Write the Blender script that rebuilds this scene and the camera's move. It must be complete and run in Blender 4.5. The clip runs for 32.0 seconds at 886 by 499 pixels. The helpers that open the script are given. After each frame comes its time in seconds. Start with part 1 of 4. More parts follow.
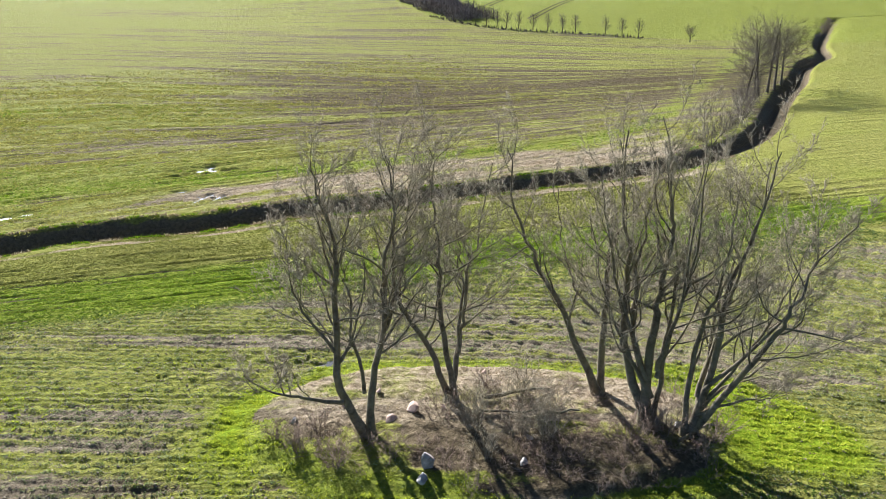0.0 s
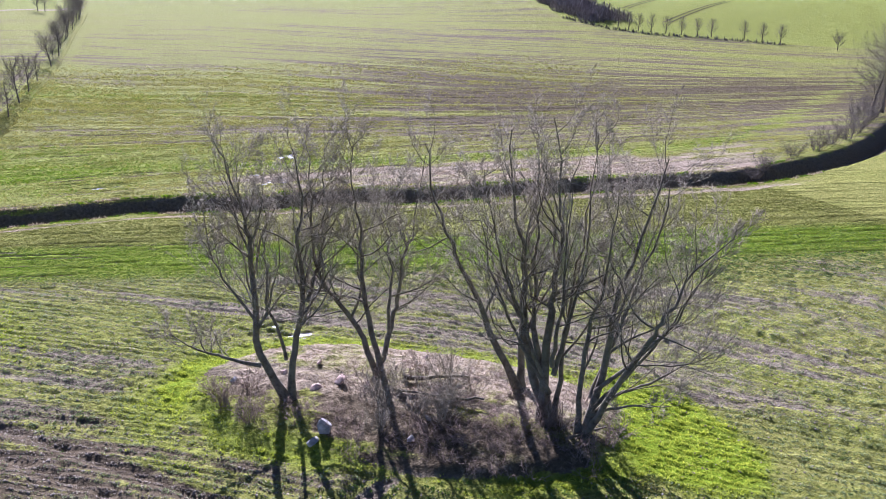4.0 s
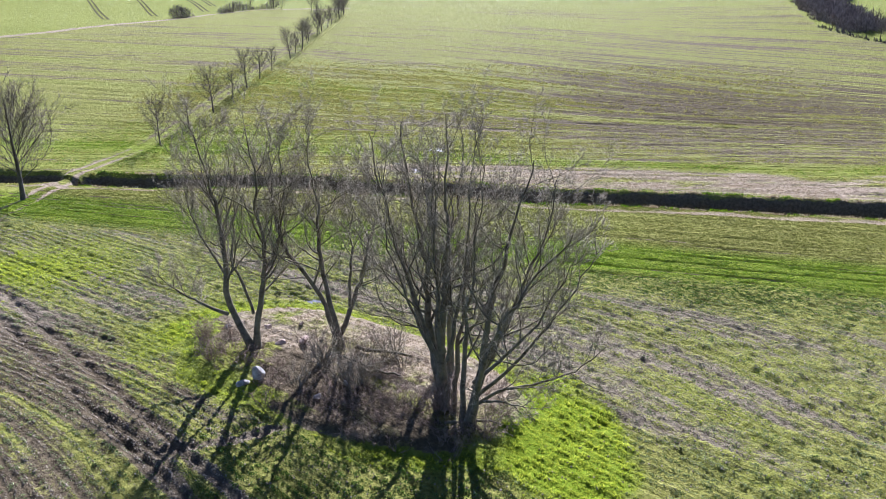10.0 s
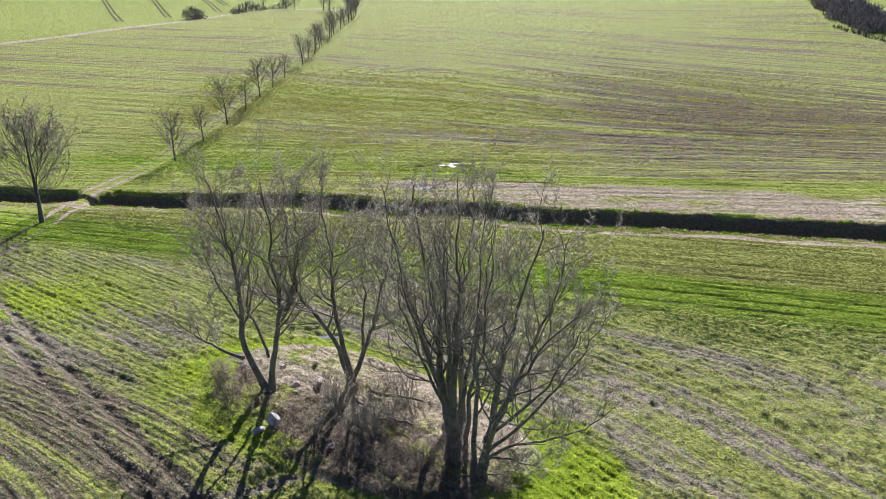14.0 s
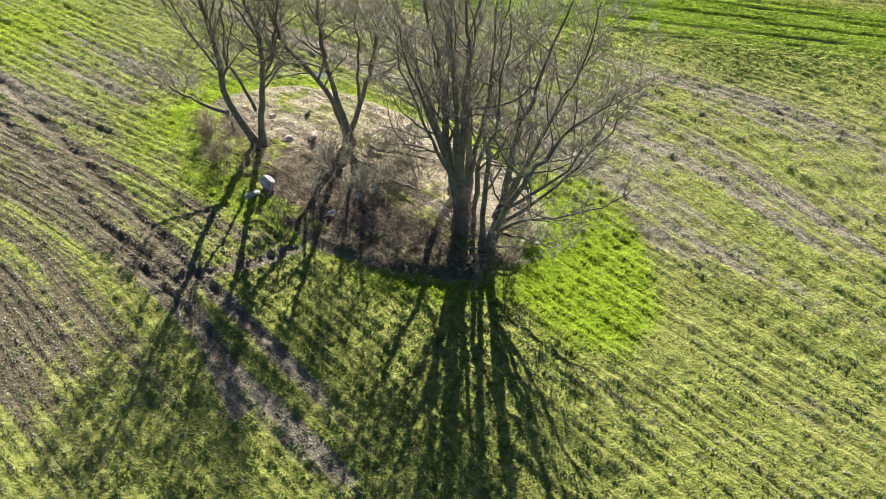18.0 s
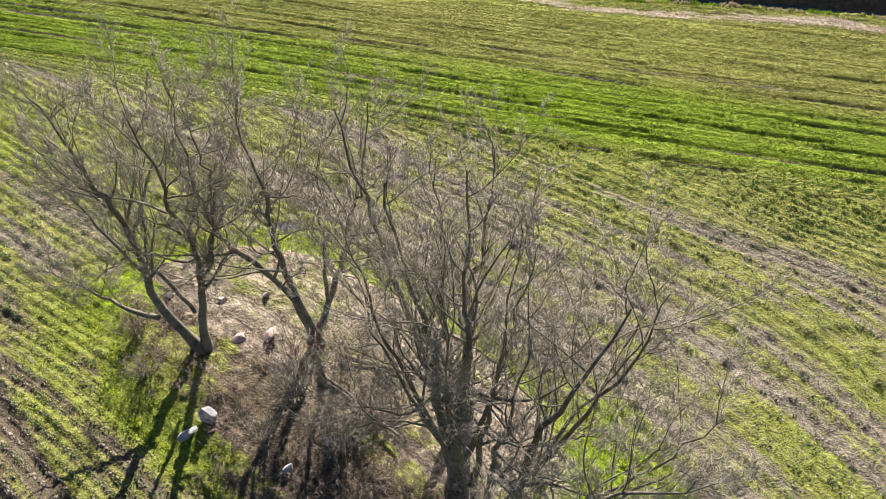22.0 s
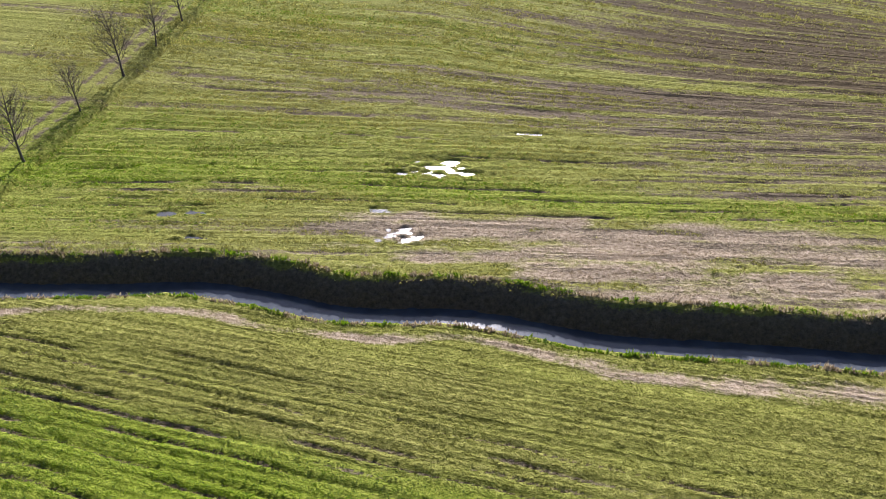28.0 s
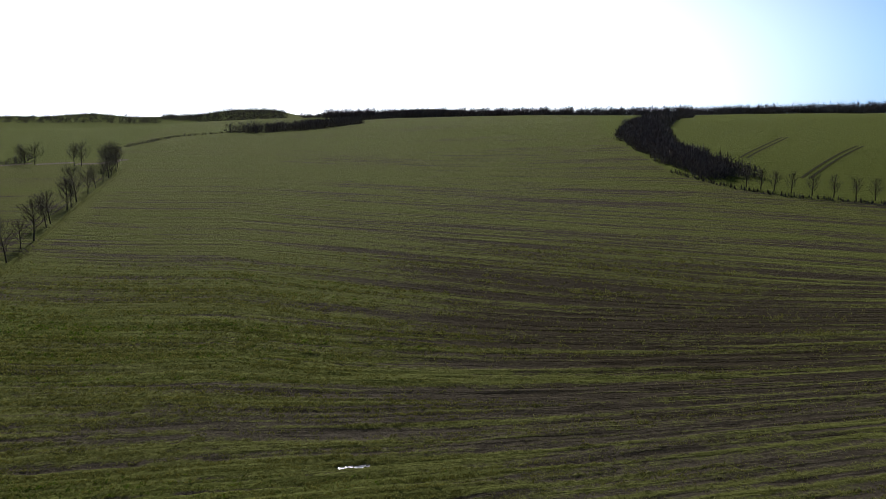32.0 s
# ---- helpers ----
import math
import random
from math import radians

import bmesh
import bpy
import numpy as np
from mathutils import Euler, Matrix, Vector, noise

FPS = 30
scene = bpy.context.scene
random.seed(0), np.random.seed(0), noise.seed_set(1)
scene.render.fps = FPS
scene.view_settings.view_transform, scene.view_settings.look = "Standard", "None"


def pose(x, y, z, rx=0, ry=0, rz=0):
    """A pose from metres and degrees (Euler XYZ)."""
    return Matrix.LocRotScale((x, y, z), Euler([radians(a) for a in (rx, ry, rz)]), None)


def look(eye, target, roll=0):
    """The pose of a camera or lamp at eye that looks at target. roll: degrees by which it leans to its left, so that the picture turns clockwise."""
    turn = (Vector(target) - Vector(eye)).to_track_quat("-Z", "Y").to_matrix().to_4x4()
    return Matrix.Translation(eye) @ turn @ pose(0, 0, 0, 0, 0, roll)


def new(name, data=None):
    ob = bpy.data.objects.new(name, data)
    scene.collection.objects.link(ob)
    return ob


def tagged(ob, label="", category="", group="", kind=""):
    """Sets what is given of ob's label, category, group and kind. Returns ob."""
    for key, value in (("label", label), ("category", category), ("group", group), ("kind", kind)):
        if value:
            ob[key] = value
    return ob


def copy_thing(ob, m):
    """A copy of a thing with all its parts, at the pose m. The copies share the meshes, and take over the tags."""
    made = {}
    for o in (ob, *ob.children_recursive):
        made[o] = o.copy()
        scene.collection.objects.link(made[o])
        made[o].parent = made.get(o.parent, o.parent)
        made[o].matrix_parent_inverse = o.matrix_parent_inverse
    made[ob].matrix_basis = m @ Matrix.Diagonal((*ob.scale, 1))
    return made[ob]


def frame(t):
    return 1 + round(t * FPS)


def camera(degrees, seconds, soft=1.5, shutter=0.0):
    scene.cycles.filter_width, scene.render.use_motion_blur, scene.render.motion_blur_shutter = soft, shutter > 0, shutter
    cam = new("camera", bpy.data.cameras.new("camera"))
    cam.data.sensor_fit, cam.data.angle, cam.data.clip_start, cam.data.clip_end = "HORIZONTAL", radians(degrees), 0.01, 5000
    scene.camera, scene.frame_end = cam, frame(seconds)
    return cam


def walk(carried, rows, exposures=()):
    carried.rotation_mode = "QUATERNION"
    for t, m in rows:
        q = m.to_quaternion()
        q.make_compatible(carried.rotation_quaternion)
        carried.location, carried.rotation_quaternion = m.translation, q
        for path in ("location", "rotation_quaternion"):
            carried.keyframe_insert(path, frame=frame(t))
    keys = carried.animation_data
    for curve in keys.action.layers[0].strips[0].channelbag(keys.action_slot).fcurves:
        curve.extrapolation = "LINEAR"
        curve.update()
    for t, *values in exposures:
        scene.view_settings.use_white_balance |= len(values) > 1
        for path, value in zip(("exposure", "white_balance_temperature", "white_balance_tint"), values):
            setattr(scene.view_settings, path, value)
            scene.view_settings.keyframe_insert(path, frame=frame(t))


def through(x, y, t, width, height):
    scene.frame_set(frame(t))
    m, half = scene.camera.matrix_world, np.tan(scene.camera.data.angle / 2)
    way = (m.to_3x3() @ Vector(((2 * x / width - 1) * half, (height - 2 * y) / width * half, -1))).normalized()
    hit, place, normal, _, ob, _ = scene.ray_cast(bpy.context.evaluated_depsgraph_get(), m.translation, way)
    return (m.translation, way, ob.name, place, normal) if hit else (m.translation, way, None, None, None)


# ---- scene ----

# camera and its flight: seconds, x, y, z, degrees of downward tilt, heading and roll
cam = camera(61.3, 32.0, soft=0.9)
PATH = [
    (0, -18.56, -25.98, 19.00, 19.53, -31.49, -0.46),
    (0.5, -17.65, -26.82, 19.05, 19.59, -29.87, -0.34),
    (1, -16.73, -27.62, 19.04, 19.60, -28.56, -0.22),
    (1.5, -15.73, -28.36, 18.99, 19.57, -27.33, -0.16),
    (2, -14.71, -29.17, 18.99, 19.55, -25.94, -0.13),
    (2.5, -13.72, -29.98, 19.05, 19.56, -24.54, -0.05),
    (3, -12.69, -30.78, 19.13, 19.57, -23.13, 0.05),
    (3.5, -11.54, -31.49, 19.11, 19.53, -21.55, 0.13),
    (5.5, -6.80, -33.81, 18.90, 19.37, -14.53, 0.01),
    (6, -5.56, -34.24, 18.87, 19.37, -12.77, 0.02),
    (6.5, -4.31, -34.66, 18.87, 19.40, -11.03, 0.09),
    (7, -3.06, -35.06, 18.86, 19.38, -9.32, 0.19),
    (7.5, -1.77, -35.45, 18.88, 19.36, -7.57, 0.28),
    (8, -0.53, -35.86, 18.92, 19.34, -5.86, 0.32),
    (8.5, 0.71, -36.25, 18.99, 19.34, -4.12, 0.37),
    (9, 1.96, -36.61, 19.01, 19.31, -2.36, 0.42),
    (9.5, 3.18, -36.88, 19.03, 19.28, -0.60, 0.45),
    (10, 3.85, -37.02, 19.09, 19.30, 0.20, 0.46),
    (10.5, 4.02, -37.11, 19.32, 19.32, 0.27, 0.40),
    (11, 4.07, -37.19, 19.84, 19.31, 0.43, 0.31),
    (11.5, 4.08, -37.23, 20.50, 19.33, 0.67, 0.32),
    (12, 4.05, -37.16, 21.07, 19.32, 0.95, 0.32),
    (12.5, 4.04, -37.05, 21.55, 19.34, 1.23, 0.25),
    (13, 4.03, -36.91, 21.84, 19.34, 1.24, 0.19),
    (13.5, 3.97, -36.70, 21.95, 19.34, 1.26, 0.16),
    (14.2, 3.80, -36.55, 22.03, 20.44, 1.14, 0.16),
    (15.5, 3.48, -35.94, 22.14, 28.52, 0.91, 0.16),
    (16, 3.39, -35.42, 22.33, 31.87, 0.83, 0.09),
    (16.5, 3.37, -34.74, 22.55, 35.11, 0.86, 0.03),
    (17, 3.36, -33.83, 22.82, 38.45, 0.86, 0.01),
    (17.5, 3.37, -32.77, 23.08, 41.67, 0.91, -0.02),
    (18, 3.38, -31.60, 23.36, 43.94, 0.94, -0.05),
    (18.5, 3.33, -30.28, 23.54, 43.99, 0.92, -0.02),
    (19, 3.27, -28.86, 23.63, 44.00, 0.80, 0.07),
    (19.5, 3.24, -27.40, 23.72, 43.90, 0.72, 0.13),
    (20, 3.28, -25.82, 23.88, 43.91, 0.76, 0.14),
    (20.5, 3.41, -24.23, 24.05, 43.92, 0.92, 0.13),
    (21, 3.49, -22.58, 24.18, 43.87, 1.02, 0.07),
    (21.5, 3.51, -20.86, 24.32, 43.89, 1.01, 0.03),
    (22, 3.50, -19.09, 24.49, 43.98, 0.94, 0.02),
    (22.5, 3.50, -17.25, 24.56, 44.01, 0.87, 0.04),
    (23, 3.56, -15.39, 24.75, 44.14, 0.91, 0.02),
    (23.5, 3.66, -13.58, 24.97, 44.29, 1.08, -0.06),
    (24, 3.74, -11.77, 25.20, 44.46, 1.20, -0.14),
    (24.5, 3.79, -10.06, 25.31, 44.45, 1.30, -0.16),
    (25.5, 3.67, -6.76, 25.36, 44.15, 1.18, -0.14),
    (26.5, 3.56, -3.45, 25.41, 40.46, 1.07, -0.12),
    (27, 3.60, -1.94, 25.38, 36.92, 1.07, -0.14),
    (27.5, 3.58, -0.23, 25.31, 33.52, 1.01, -0.10),
    (28, 3.58, 1.62, 25.26, 30.28, 1.02, -0.09),
    (28.5, 3.63, 3.52, 25.18, 27.03, 1.09, -0.14),
    (29, 3.73, 5.43, 25.08, 23.77, 1.19, -0.22),
    (29.5, 3.89, 7.33, 24.97, 20.46, 1.37, -0.29),
    (30, 3.93, 9.32, 24.92, 17.14, 1.44, -0.33),
    (30.5, 3.93, 11.26, 24.84, 13.84, 0.36, -0.37),
    (31, 3.98, 13.18, 24.86, 10.61, -1.84, -0.45),
    (31.5, 4.19, 14.79, 24.75, 10.14, -6.26, -0.49),
    (32, 4.41, 16.33, 24.60, 10.09, -14.19, -0.50),
]
EXPO = [(0, 1.82, 6100, 12), (2, 1.82, 6100, 14), (3, 1.87, 5250, 38), (5.5, 1.9, 5500, 24), (13, 1.75, 5500, 21), (16, 1.72, 6200, 6), (17.5, 1.95, 6200, 6), (19, 2.08, 6200, 10), (20.5, 2.05, 6300, 10),
        (22, 1.88, 6300, 18), (24, 1.74, 6500, 12), (26.5, 1.55, 6300, 15), (28, 1.58, 6050, 23), (29, 1.5, 5450, 40), (29.5, 1.45, 5300, 42), (30.5, 0.8, 5200, 40), (31, 0.05, 5450, 29), (31.5, -0.4, 5800, 16), (32, -0.7, 5800, 14)]
walk(cam, [(t, pose(x, y, z, 90 - tilt, 0, turn) @ pose(0, 0, 0, 0, 0, roll)) for t, x, y, z, tilt, turn, roll in PATH], EXPO)

# ---------------------------------------------------------------- light
SUN_UP, SUN_TURN = 30.0, 1.8        # degrees above the horizon, degrees east of north (+y)
world = bpy.data.worlds.new("sky")
scene.world = world
world.use_nodes = True
wn = world.node_tree.nodes
sky = wn.new("ShaderNodeTexSky")
sky.sky_type = "NISHITA"
sky.sun_disc = False
sky.sun_elevation = radians(SUN_UP)
sky.sun_rotation = radians(SUN_TURN)
sky.air_density, sky.dust_density, sky.ozone_density = 1.0, 0.6, 2.5
wn["Background"].inputs[1].default_value = 0.024
# thin haze brightens the sky smoothly towards the sun
wl = world.node_tree.links
toward = wn.new("ShaderNodeVectorMath")
toward.operation = "DOT_PRODUCT"
toward.inputs[1].default_value = (math.sin(radians(SUN_TURN)) * math.cos(radians(SUN_UP)), math.cos(radians(SUN_TURN)) * math.cos(radians(SUN_UP)), math.sin(radians(SUN_UP)))
wl.new(wn.new("ShaderNodeTexCoord").outputs["Generated"], toward.inputs[0])
glow = wn.new("ShaderNodeMath")
glow.operation = "MAXIMUM"
wl.new(toward.outputs["Value"], glow.inputs[0])
glow.inputs[1].default_value = 0.0
power = wn.new("ShaderNodeMath")
power.operation = "POWER"
wl.new(glow.outputs[0], power.inputs[0])
power.inputs[1].default_value = 10.0
haze = wn.new("ShaderNodeVectorMath")
haze.operation = "SCALE"
haze.inputs[0].default_value = (15.0, 15.6, 16.5)
wl.new(power.outputs[0], haze.inputs["Scale"])
both = wn.new("ShaderNodeVectorMath")
both.operation = "ADD"
cool = wn.new("ShaderNodeVectorMath")
cool.operation = "MULTIPLY"
cool.inputs[1].default_value = (0.80, 0.96, 1.22)
wl.new(sky.outputs[0], cool.inputs[0])
wl.new(cool.outputs[0], both.inputs[0])
low = wn.new("ShaderNodeVectorMath")
low.operation = "ADD"
wl.new(haze.outputs[0], low.inputs[0])
# and along the horizon under it, bluer away from it
split = wn.new("ShaderNodeSeparateXYZ")
wl.new(toward.inputs[0].links[0].from_socket, split.inputs[0])
flat = wn.new("ShaderNodeMapRange")
flat.inputs[1].default_value, flat.inputs[2].default_value, flat.inputs[3].default_value, flat.inputs[4].default_value = 0.0, 0.42, 1.0, 0.0
flat.interpolation_type = "SMOOTHERSTEP"
wl.new(split.outputs["Z"], flat.inputs[0])
side_on = wn.new("ShaderNodeMapRange")
side_on.inputs[1].default_value, side_on.inputs[2].default_value, side_on.inputs[3].default_value, side_on.inputs[4].default_value = 0.66, 1.0, 0.0, 1.0
side_on.interpolation_type = "SMOOTHSTEP"
wl.new(split.outputs["Y"], side_on.inputs[0])
tint = wn.new("ShaderNodeMix")
tint.data_type = "RGBA"
tint.inputs[6].default_value, tint.inputs[7].default_value = (22.0, 38.0, 56.0, 1), (115.0, 115.0, 115.0, 1)
wl.new(side_on.outputs[0], tint.inputs[0])
veil = wn.new("ShaderNodeVectorMath")
veil.operation = "SCALE"
wl.new(tint.outputs[2], veil.inputs[0])
behind = wn.new("ShaderNodeMapRange")
behind.inputs[1].default_value, behind.inputs[2].default_value, behind.inputs[3].default_value, behind.inputs[4].default_value = -0.3, 0.7, 0.1, 1.0
wl.new(split.outputs["Y"], behind.inputs[0])
ahead = wn.new("ShaderNodeMath")
ahead.operation = "MULTIPLY"
wl.new(flat.outputs[0], ahead.inputs[0])
wl.new(behind.outputs[0], ahead.inputs[1])
wl.new(ahead.outputs[0], veil.inputs["Scale"])
wl.new(veil.outputs[0], low.inputs[1])
wl.new(low.outputs[0], both.inputs[1])
wl.new(both.outputs[0], wn["Background"].inputs[0])
sun_data = bpy.data.lights.new("sun", "SUN")
sun_data.energy, sun_data.angle, sun_data.color = 5.0, radians(0.53), (1.0, 0.95, 0.88)
sun = new("sun", sun_data)
_a, _e = radians(SUN_TURN), radians(SUN_UP)
sun.matrix_world = look((math.sin(_a) * math.cos(_e) * 400, math.cos(_a) * math.cos(_e) * 400, math.sin(_e) * 400), (0, 0, 0))


# ---------------------------------------------------------------- material helpers
def mat(name, rough=0.9, spec=0.25, metal=0.0):
    m = bpy.data.materials.new(name)
    m.use_nodes = True
    b = m.node_tree.nodes["Principled BSDF"]
    b.inputs["Roughness"].default_value = rough
    b.inputs["Specular IOR Level"].default_value = spec
    b.inputs["Metallic"].default_value = metal
    return m, m.node_tree.nodes, m.node_tree.links, b


def tex(n, l, scale, detail=4.0, rough=0.6, vec=None, kind="ShaderNodeTexNoise"):
    t = n.new(kind)
    t.inputs["Scale"].default_value = scale
    if kind == "ShaderNodeTexNoise":
        t.inputs["Detail"].default_value, t.inputs["Roughness"].default_value = detail, rough
    if vec is None:
        vec = n.new("ShaderNodeNewGeometry").outputs["Position"]
    l.new(vec, t.inputs["Vector"])
    return t.outputs[0]


def ramp(n, l, fac, stops):
    r = n.new("ShaderNodeValToRGB")
    e = r.color_ramp.elements
    while len(e) < len(stops):
        e.new(0.5)
    for k, (pos, col) in enumerate(stops):
        e[k].position = pos
        e[k].color = (*col, 1) if len(col) == 3 else col
    l.new(fac, r.inputs[0])
    return r.outputs[0]


def mix(n, l, fac, a, b, mode="MIX"):
    m = n.new("ShaderNodeMix")
    m.data_type, m.blend_type = "RGBA", mode
    for sock, val in ((m.inputs[0], fac), (m.inputs[6], a), (m.inputs[7], b)):
        if isinstance(val, (int, float)):
            sock.default_value = val
        elif isinstance(val, tuple):
            sock.default_value = (*val, 1)
        else:
            l.new(val, sock)
    return m.outputs[2]


def calc(n, l, op, a, b=0.0, clamp=False):
    m = n.new("ShaderNodeMath")
    m.operation, m.use_clamp = op, clamp
    for sock, val in zip(m.inputs, (a, b)):
        if isinstance(val, (int, float)):
            sock.default_value = val
        else:
            l.new(val, sock)
    return m.outputs[0]


def bump(n, l, b, height, strength, dist):
    k = n.new("ShaderNodeBump")
    k.inputs["Strength"].default_value, k.inputs["Distance"].default_value = strength, dist
    l.new(height, k.inputs["Height"])
    l.new(k.outputs[0], b.inputs["Normal"])


# ---------------------------------------------------------------- number helpers
def smooth(a, b, x):
    t = np.clip((x - a) / (b - a), 0, 1)
    return t * t * (3 - 2 * t)


class Lattice:
    """Smooth value noise on a random lattice, for whole arrays."""

    def __init__(self, seed):
        self.g = np.random.RandomState(seed).rand(256, 256)

    def __call__(self, x, y):
        xi, yi = np.floor(x).astype(int), np.floor(y).astype(int)
        u, v = x - xi, y - yi
        u, v = u * u * (3 - 2 * u), v * v * (3 - 2 * v)
        g = self.g
        a, b = g[xi & 255, yi & 255], g[(xi + 1) & 255, yi & 255]
        c, d = g[xi & 255, (yi + 1) & 255], g[(xi + 1) & 255, (yi + 1) & 255]
        return (a * (1 - u) + b * u) * (1 - v) + (c * (1 - u) + d * u) * v


LAT = [Lattice(k) for k in range(11, 19)]


def fbm(x, y, size, octaves=3, k=0):
    out, amp, tot = 0.0, 1.0, 0.0
    for o in range(octaves):
        out = out + amp * LAT[(k + o) % 8](x / size + 17.3 * o, y / size - 9.1 * o)
        tot += amp
        amp *= 0.5
        size *= 0.5
    return out / tot


def near_line(x, y, pts):
    """Distance to a polyline, signed side (+: north of it when it runs east), and share along it."""
    x, y = np.asarray(x, float), np.asarray(y, float)
    best = np.full(x.shape, 99.0)
    side = np.where(y > np.interp(x, [p[0] for p in pts], [p[1] for p in pts]), 1.0, -1.0)
    xs, ys = [p[0] for p in pts], [p[1] for p in pts]
    near = (x > min(xs) - 30) & (x < max(xs) + 30) & (y > min(ys) - 30) & (y < max(ys) + 30)
    if x.ndim and not near.all():
        if near.any():
            b, s = near_line(x[near], y[near], pts)
            best[near], side[near] = b, s
        return best, side
    best = np.full(x.shape, 1e9)
    for (ax, ay), (bx, by) in zip(pts[:-1], pts[1:]):
        dx, dy = bx - ax, by - ay
        t = np.clip(((x - ax) * dx + (y - ay) * dy) / (dx * dx + dy * dy), 0, 1)
        px, py = x - ax - t * dx, y - ay - t * dy
        d = np.hypot(px, py)
        s = np.where(dx * (y - ay) - dy * (x - ax) >= 0, 1.0, -1.0)
        m = d < best
        best = np.where(m, d, best)
        side = np.where(m, s, side)
    return best, side


def curve(pts, n=6):
    """A rounded polyline through the points."""
    p = [Vector((*q, 0)) if len(q) == 2 else Vector(q) for q in pts]
    out = []
    for i in range(len(p) - 1):
        a, b, c, d = p[max(i - 1, 0)], p[i], p[i + 1], p[min(i + 2, len(p) - 1)]
        for k in range(n):
            t = k / n
            out.append(0.5 * (2 * b + (c - a) * t + (2 * a - 5 * b + 4 * c - d) * t * t + (3 * b - a - 3 * c + d) * t ** 3))
    out.append(p[-1])
    return out


# ---------------------------------------------------------------- lie of the land
DITCH = [(v.x, v.y) for v in curve([(-35.3, 44.0), (-28, 43.4), (-20, 43.5), (-13.5, 43.8), (-8.5, 42.6), (-4.3, 41.1), (-0.4, 40.8), (3.4, 40.8), (7, 40.0), (10.8, 38.7), (14, 38.0), (20, 37.4), (29, 36.3),
         (37, 34.8), (48, 33.2), (60, 35.3), (70, 38.7), (82, 44.3), (101, 56), (118, 66), (134, 74.5), (158, 89), (180, 98), (205, 116), (280, 160)], 4)]
DITCH_WEST = [(-420, 62), (-120, 51), (-60, 46.6), (-47, 45.2), (-41.6, 44.8)]
LANE = [(-37, 20), (-37.2, 34), (-38.6, 45), (-38.0, 50), (-36.8, 58), (-36.2, 75), (-35.6, 110), (-36, 150), (-37, 200), (-39, 268), (-43, 300)]
ROAD = [(-420, 95), (-200, 142), (-122, 172), (-113, 190), (-107, 213), (-98, 242), (-92, 280), (-80, 303), (-64, 297), (-46, 290), (-40, 300)]
TURNS = [[(-11.8, -6.75), (-9.8, -8.3), (-8.0, -9.95), (-6.7, -12.0), (-5.7, -13.9), (-4.4, -16.3)], [(-10.3, -8.75), (-8.8, -9.4), (-6.2, -8.7), (-4.9, -8.1), (-3.7, -7.4)]]
MOUND = (-1.5, -1.45, 10.8, 5.5)
PUDDLES = [(2.0, 60.7, 2.5, 1.2), (-6.3, 9.6, 1.1, 0.4), (-4.9, 8.2, 0.8, 0.3), (-0.6, 49.0, 1.6, 0.8), (-2.3, 52.8, 1.3, 0.3), (-17.5, 52.3, 1.7, 0.4), (-15.8, 48.5, 1.0, 0.3), (11.3, 68.6, 1.7, 0.22)]
FAR_Y = [-400, -25, 0, 20, 36, 48, 62, 80, 100, 130, 200, 300, 450, 650, 850, 1000, 1300, 1700, 2400, 4600]
FAR_Z = [2.0, 0.45, -0.15, -0.65, -0.95, -1.2, -1.3, -0.6, 0.6, 2.2, 6.0, 10.5, 16.0, 21.0, 24.0, 24.5, 19.0, 14.0, 12.0, 10.0]
HILLS = [(0, 2600, 25, 150, 140), (-330, 2500, 26, 200, 200), (-900, 2400, 24, 420, 240), (-1500, 2400, 30, 260, 250), (420, 2600, 24, 300, 220), (900, 2700, 28, 380, 240), (-640, 2600, 26, 260, 220), (-130, 2700, 26, 240, 160)]
ROW_SHADE_FURROW = [(-33.0, 52), (-32.9, 62), (-32.6, 74), (-31.9, 92), (-31.5, 112), (-31.4, 140), (-32.2, 170), (-33.2, 200), (-34.0, 238), (-35.2, 268)]


def mound_rim(x, y):
    """1 at the rim of the tree island, less inside."""
    cx, cy, a, b = MOUND
    u, v = (x - cx) * 0.8 - (y - cy) * 0.6, (x - cx) * 0.6 + (y - cy) * 0.8
    return (np.abs(u / a) ** 2.5 + np.abs(v / b) ** 2.5) ** 0.4 * (1 + 0.22 * (fbm(x, y, 4.0, 3, 3) - 0.5))


def ditch_gap(x, y):
    d1, s1 = near_line(x, y, DITCH)
    d2, s2 = near_line(x, y, DITCH_WEST)
    west = d2 < d1
    return np.where(west, d2, d1), np.where(west, s2, s1)


def broad(x, y):
    """The lie of the land without ditch, island and tilth."""
    x, y = np.asarray(x, float), np.asarray(y, float)
    far = np.interp(y, FAR_Y, FAR_Z)
    for k in (-2, -1, 1, 2):
        far = far + np.interp(y + k * (3 + 0.05 * np.abs(y)), FAR_Y, FAR_Z)
    z = far / 5
    z = z + 0.8 * smooth(-10, -40, x) * smooth(50, 110, y) * smooth(260, 140, y)
    z = z + 4.5 * smooth(60, 160, x) * smooth(120, 240, y) * smooth(700, 400, y)
    z = z + (fbm(x, y, 180, 2, 1) - 0.5) * 4.0 * smooth(300, 700, np.hypot(x, y))
    # the western valley drops behind the crest
    z = z - 3.0 * smooth(-50, -120, x) * smooth(200, 320, y) - 12 * smooth(500, 1050, y) * smooth(120, -260, x)
    for hx, hy, hz, sx, sy in HILLS:
        z = z + hz * np.exp(-((x - hx) / sx) ** 4 - ((y - hy) / sy) ** 2)
    return z


